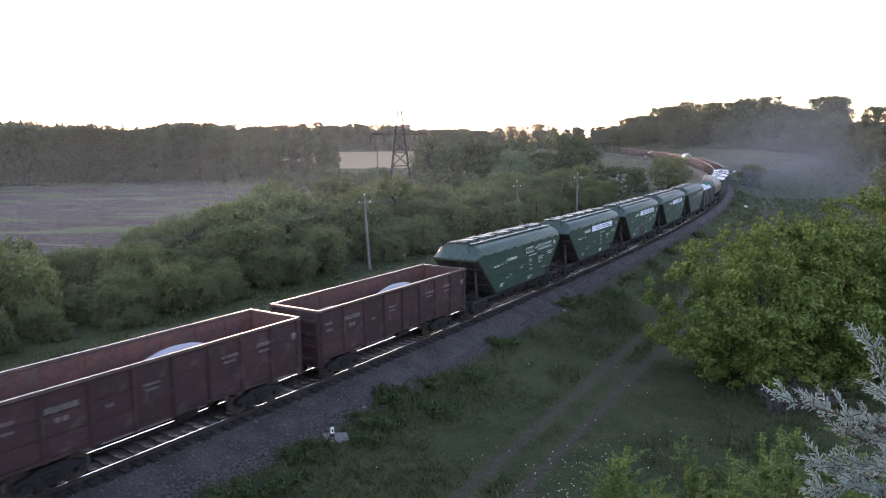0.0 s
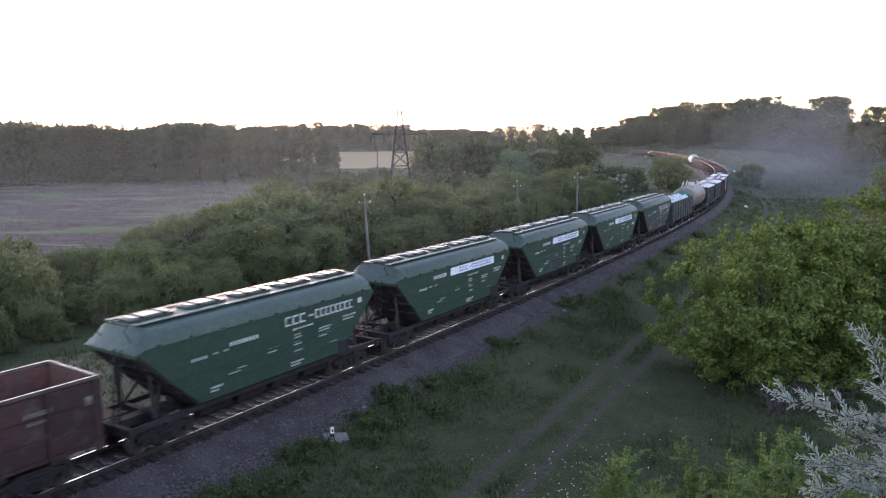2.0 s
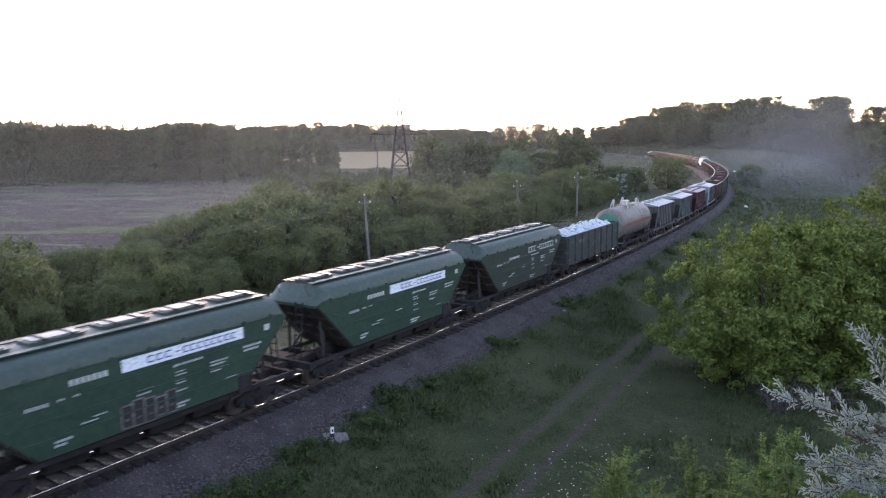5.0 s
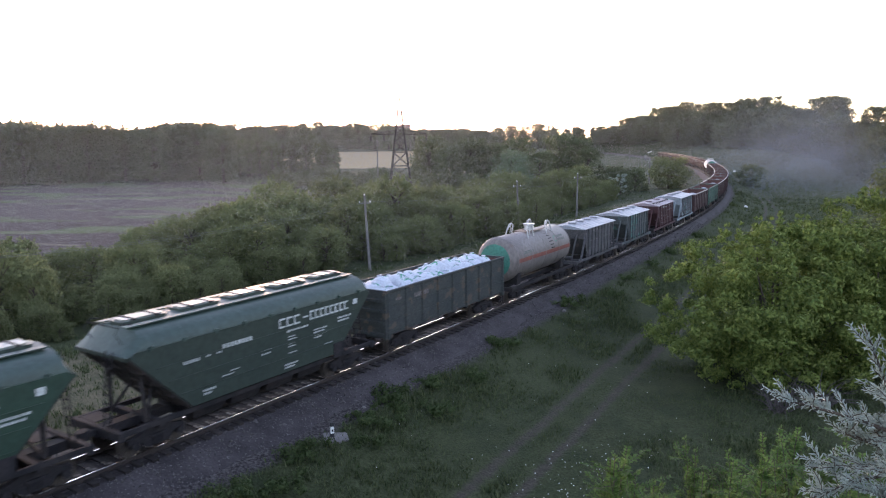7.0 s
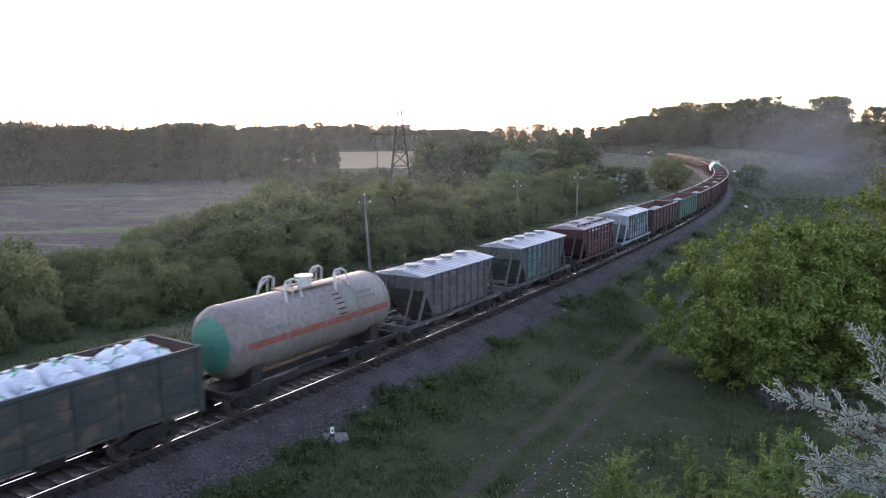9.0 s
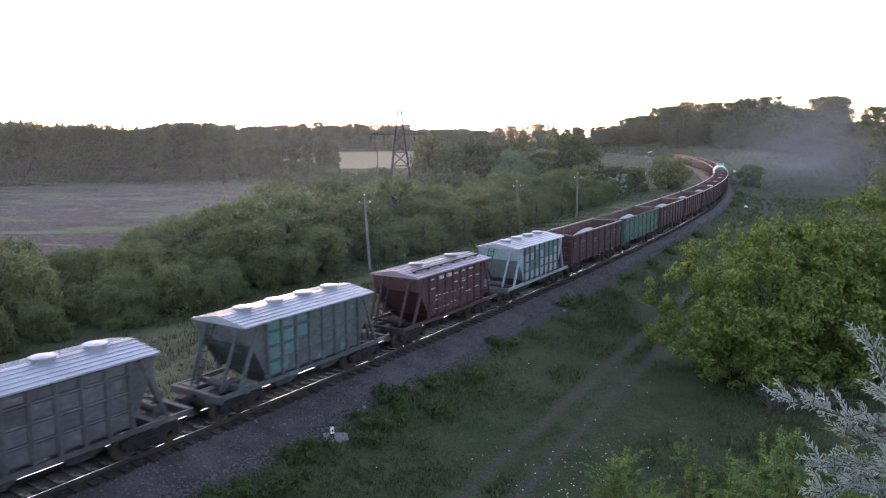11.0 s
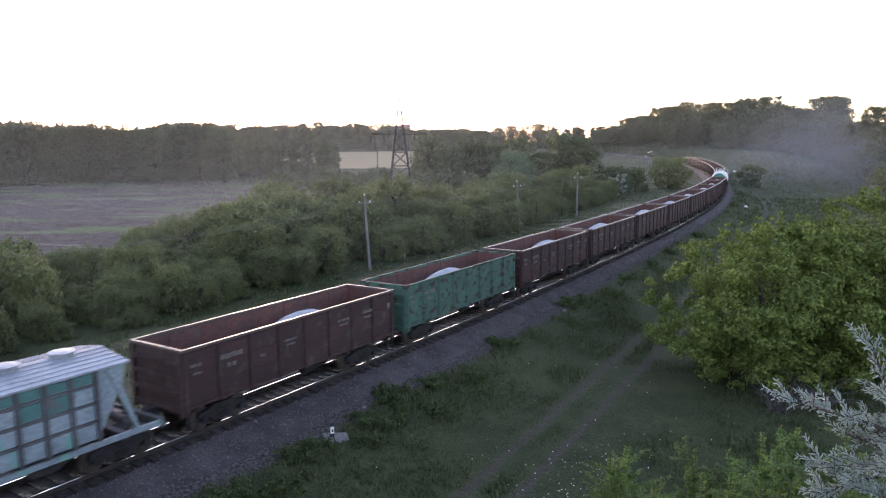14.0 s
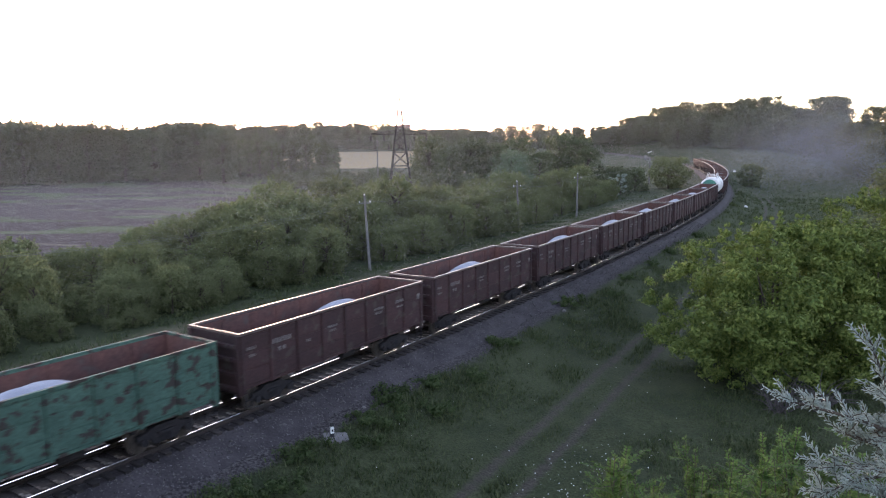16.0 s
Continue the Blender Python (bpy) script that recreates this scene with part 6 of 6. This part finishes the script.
def build_train():
    red = gondola(RED, RED_IN, "red-brown steel gondola wagon, weathered and faintly stencilled", RED_MARKS, RIM_PALE)
    green = gondola(GREEN_OLD, RED_IN, "green gondola wagon with badly chipped paint", RED_MARKS[:4], GREEN_OLD)
    bags = gondola(DARK_GREEN, RED_IN, "dark faded green gondola wagon filled with white bags", [(-3.9, 2.75, 1.4, 0.24, 8), (-5.6, 2.9, 0.5, 0.12, 4)], DARK_GREEN)
    plain = grain_hopper(HOPPER_GREEN, HOPPER_ROOF, "green grain hopper wagon with rows of white stencilling", False)
    banner = grain_hopper(HOPPER_GREEN, HOPPER_ROOF, "green grain hopper wagon with a white banner on its flank", True)
    dull = grain_hopper(HOPPER_DARK, HOPPER_ROOF, "dull dark green grain hopper wagon with white stencilling", False)
    used = set()

    def put(proto, s):
        w = proto if proto.name not in used else copy_thing(proto, Matrix.Identity(4))
        used.add(proto.name)
        TRAIN.append((w, s))
        return w

    put(red, -167.4), put(red, -153.4)
    for proto, s in ((plain, -139.2), (banner, -124.5), (banner, -109.8), (banner, -95.0), (dull, -80.3)):
        put(proto, s)
    scrawl = Shape()
    rnd = random.Random(9)
    edge = Shape()
    for k in range(5):
        x0, z0, z1 = -1.2 + k * 0.44, 1.42 + rnd.uniform(0, 0.1), 2.1 + rnd.uniform(0, 0.2)
        edge.box(x0 - 0.05, x0 + 0.40, -1.612, -1.60, z0 - 0.05, z1 + 0.05)
        scrawl.box(x0, x0 + 0.35, -1.62, -1.606, z0, z1, chamfer=0.003)
        edge.box(x0 + 0.1, x0 + 0.22, -1.626, -1.616, z0 + 0.2, z0 + 0.28)
    tagged(part("graffiti_outline", edge, LETTER_DIM, TRAIN[4][0], "pale sprayed outline"), kind="stuff")
    tagged(part("graffiti", scrawl, MARK_BLACK, TRAIN[4][0], "dark sprayed scrawl"), kind="stuff")
    put(bags, -65.95)
    put(tank_wagon(TANK_PAINT, "grimy beige gas tank wagon with green ends and orange stripe", True), -52.75)
    small = [(-1.98, 3.34, 0.62, 0.19, 4), (-1.14, 3.34, 0.62, 0.19, 4), (-2.3, 2.2, 0.5, 0.08, 3), (-0.3, 3.36, 0.5, 0.1, 3), (0.5, 3.4, 0.5, 0.1, 3), (1.1, 2.1, 0.5, 0.1, 3), (-2.3, 2.45, 0.5, 0.07, 4), (-1.4, 2.4, 0.5, 0.07, 3), (-0.6, 2.35, 0.5, 0.07, 4), (0.3, 2.4, 0.5, 0.07, 3), (1.35, 3.4, 0.55, 0.1, 4), (2.15, 2.9, 0.5, 0.08, 3), (0.5, 2.95, 0.5, 0.06, 4), (0.5, 2.8, 0.5, 0.06, 4), (1.35, 2.95, 0.5, 0.06, 3), (-0.35, 2.9, 0.5, 0.06, 3), (-2.85, 3.4, 0.45, 0.08, 3), (-2.85, 2.9, 0.5, 0.06, 4), (-2.3, 1.7, 0.5, 0.06, 4), (-1.4, 1.7, 0.5, 0.06, 4), (-0.6, 1.8, 0.5, 0.06, 3), (2.0, 2.2, 0.5, 0.08, 3)]
    put(cement_hopper(GREY_CEMENT, ROOF_GREY, "dusty grey cement hopper wagon with ribbed sides", small[:2]), -40.95)
    put(cement_hopper(TEAL_CEMENT, ROOF_GREY, "grey cement hopper wagon with patches of teal paint", small[:3], patches={(0, 0), (0, 1), (0, 3), (1, 1), (1, 2), (1, 3), (2, 2), (2, 3), (0, 2)}), -28.95)
    put(cement_hopper(BROWN_CEMENT, ROOF_MAROON, "maroon cement hopper wagon with white stencilled panels", small, (-1.9, 1.9)), -16.95)
    put(cement_hopper(PALE_CEMENT, ROOF_GREY, "pale blue-white cement hopper wagon with green patches", small[:1], patches={(0, 3), (1, 3), (1, 1), (2, 2), (3, 3), (4, 2), (4, 3), (5, 3), (5, 2), (2, 1), (6, 3)}), -4.9)
    put(red, 7.67), put(green, 21.59)
    for k in range(1, 9):
        put(red, 21.59 + 13.92 * k)
    put(tank_wagon(TANK_WHITE, "white tank wagon with a green end", False), 145.9)
    for k in range(11):
        put(red, 158.9 + 13.92 * k)
    # loads: two or three mounds in each open wagon
    protos = [heap(1, [(-3.6, 2.95, 2.7), (1.4, 3.25, 2.9), (4.6, 2.8, 1.6)], "pale grey crushed stone heaped in a gondola"), heap(2, [(0.2, 3.3, 3.2), (-4.4, 2.8, 1.9)], "pale grey crushed stone heaped in a gondola"), heap(3, [(1.8, 3.25, 2.8), (-4.0, 3.05, 2.3)], "pale grey crushed stone heaped in a gondola")]
    order = {-167.4: 0, -153.4: 2, 7.67: 0, 21.59: 1}
    seen = set()
    for i, (w, s) in enumerate(list(TRAIN)):
        if not w.name.startswith("gondola") or s == -65.95:
            continue
        p = protos[order.get(s, i % 3)]
        h = p if p.name not in seen else copy_thing(p, Matrix.Identity(4))
        seen.add(p.name)
        RIDERS.append((h, s, Matrix.Identity(4)))
    rnd = random.Random(3)
    kinds = [sack(i) for i in range(4)]
    for k in range(33):
        col, row = k % 11, k // 11
        m = Matrix.Translation((-5.7 + col * 1.07 + rnd.uniform(-0.12, 0.12), -0.66 + row * 0.66 + rnd.uniform(-0.06, 0.06), 2.5 + rnd.uniform(0, 0.28) + (0.2 if row == 1 else 0)))
        m = m @ pose(0, 0, 0, rnd.uniform(-13, 13), rnd.uniform(-13, 13), rnd.uniform(0, 360))
        b = kinds[k] if k < 4 else copy_thing(kinds[k % 4], Matrix.Identity(4))
        RIDERS.append((b, -65.95, m))
    bed = thing("bag_layer", "lower layer of white bags filling the wagon", "bags")
    part("layer", Shape().box(-6.25, 6.25, -1.33, 1.33, 1.3, 2.6, chamfer=0.1), SACK, bed)
    RIDERS.append((bed, -65.95, Matrix.Identity(4)))


build_train()


def wagon_pose(s):
    a, b = on_line(s - 4.3), on_line(s + 4.3)
    d = b - a
    return Matrix.Translation((a + b) / 2) @ pose(0, 0, 0, 0, -math.degrees(math.asin(d.z / d.length)), math.degrees(math.atan2(d.y, d.x)))


def travelled(t):
    return 12.55 * (t - 14.5) + 0.0351 * (t - 14.5) ** 2


def motions():
    times = [float(k) for k in range(17)]
    for w, s in TRAIN:
        walk(w, [(t, wagon_pose(s - travelled(t))) for t in times])
    # the wheels of the wagons that pass nearest roll on the rails
    spins = [(k / FPS, -math.degrees((travelled(k / FPS) - travelled(0)) / 0.475)) for k in range(0, 16 * FPS + 1)]
    for w, s in TRAIN:
        if s < 36:
            for b in w.children:
                for wheel in b.children:
                    if wheel.name.startswith("wheelset"):
                        x = wheel.matrix_basis.translation.x
                        walk(wheel, [(t, pose(x, 0, 0.475, 0, a, 0)) for t, a in spins])
    walk(ENGINE_SMOKE, [(0.0, pose(0, 0, 0)), (8.0, pose(9, 5, 1.6)), (16.0, pose(19, 11, 3.4))])
    for ob, s, m in RIDERS:
        walk(ob, [(t, wagon_pose(s - travelled(t)) @ m) for t in times])


motions()
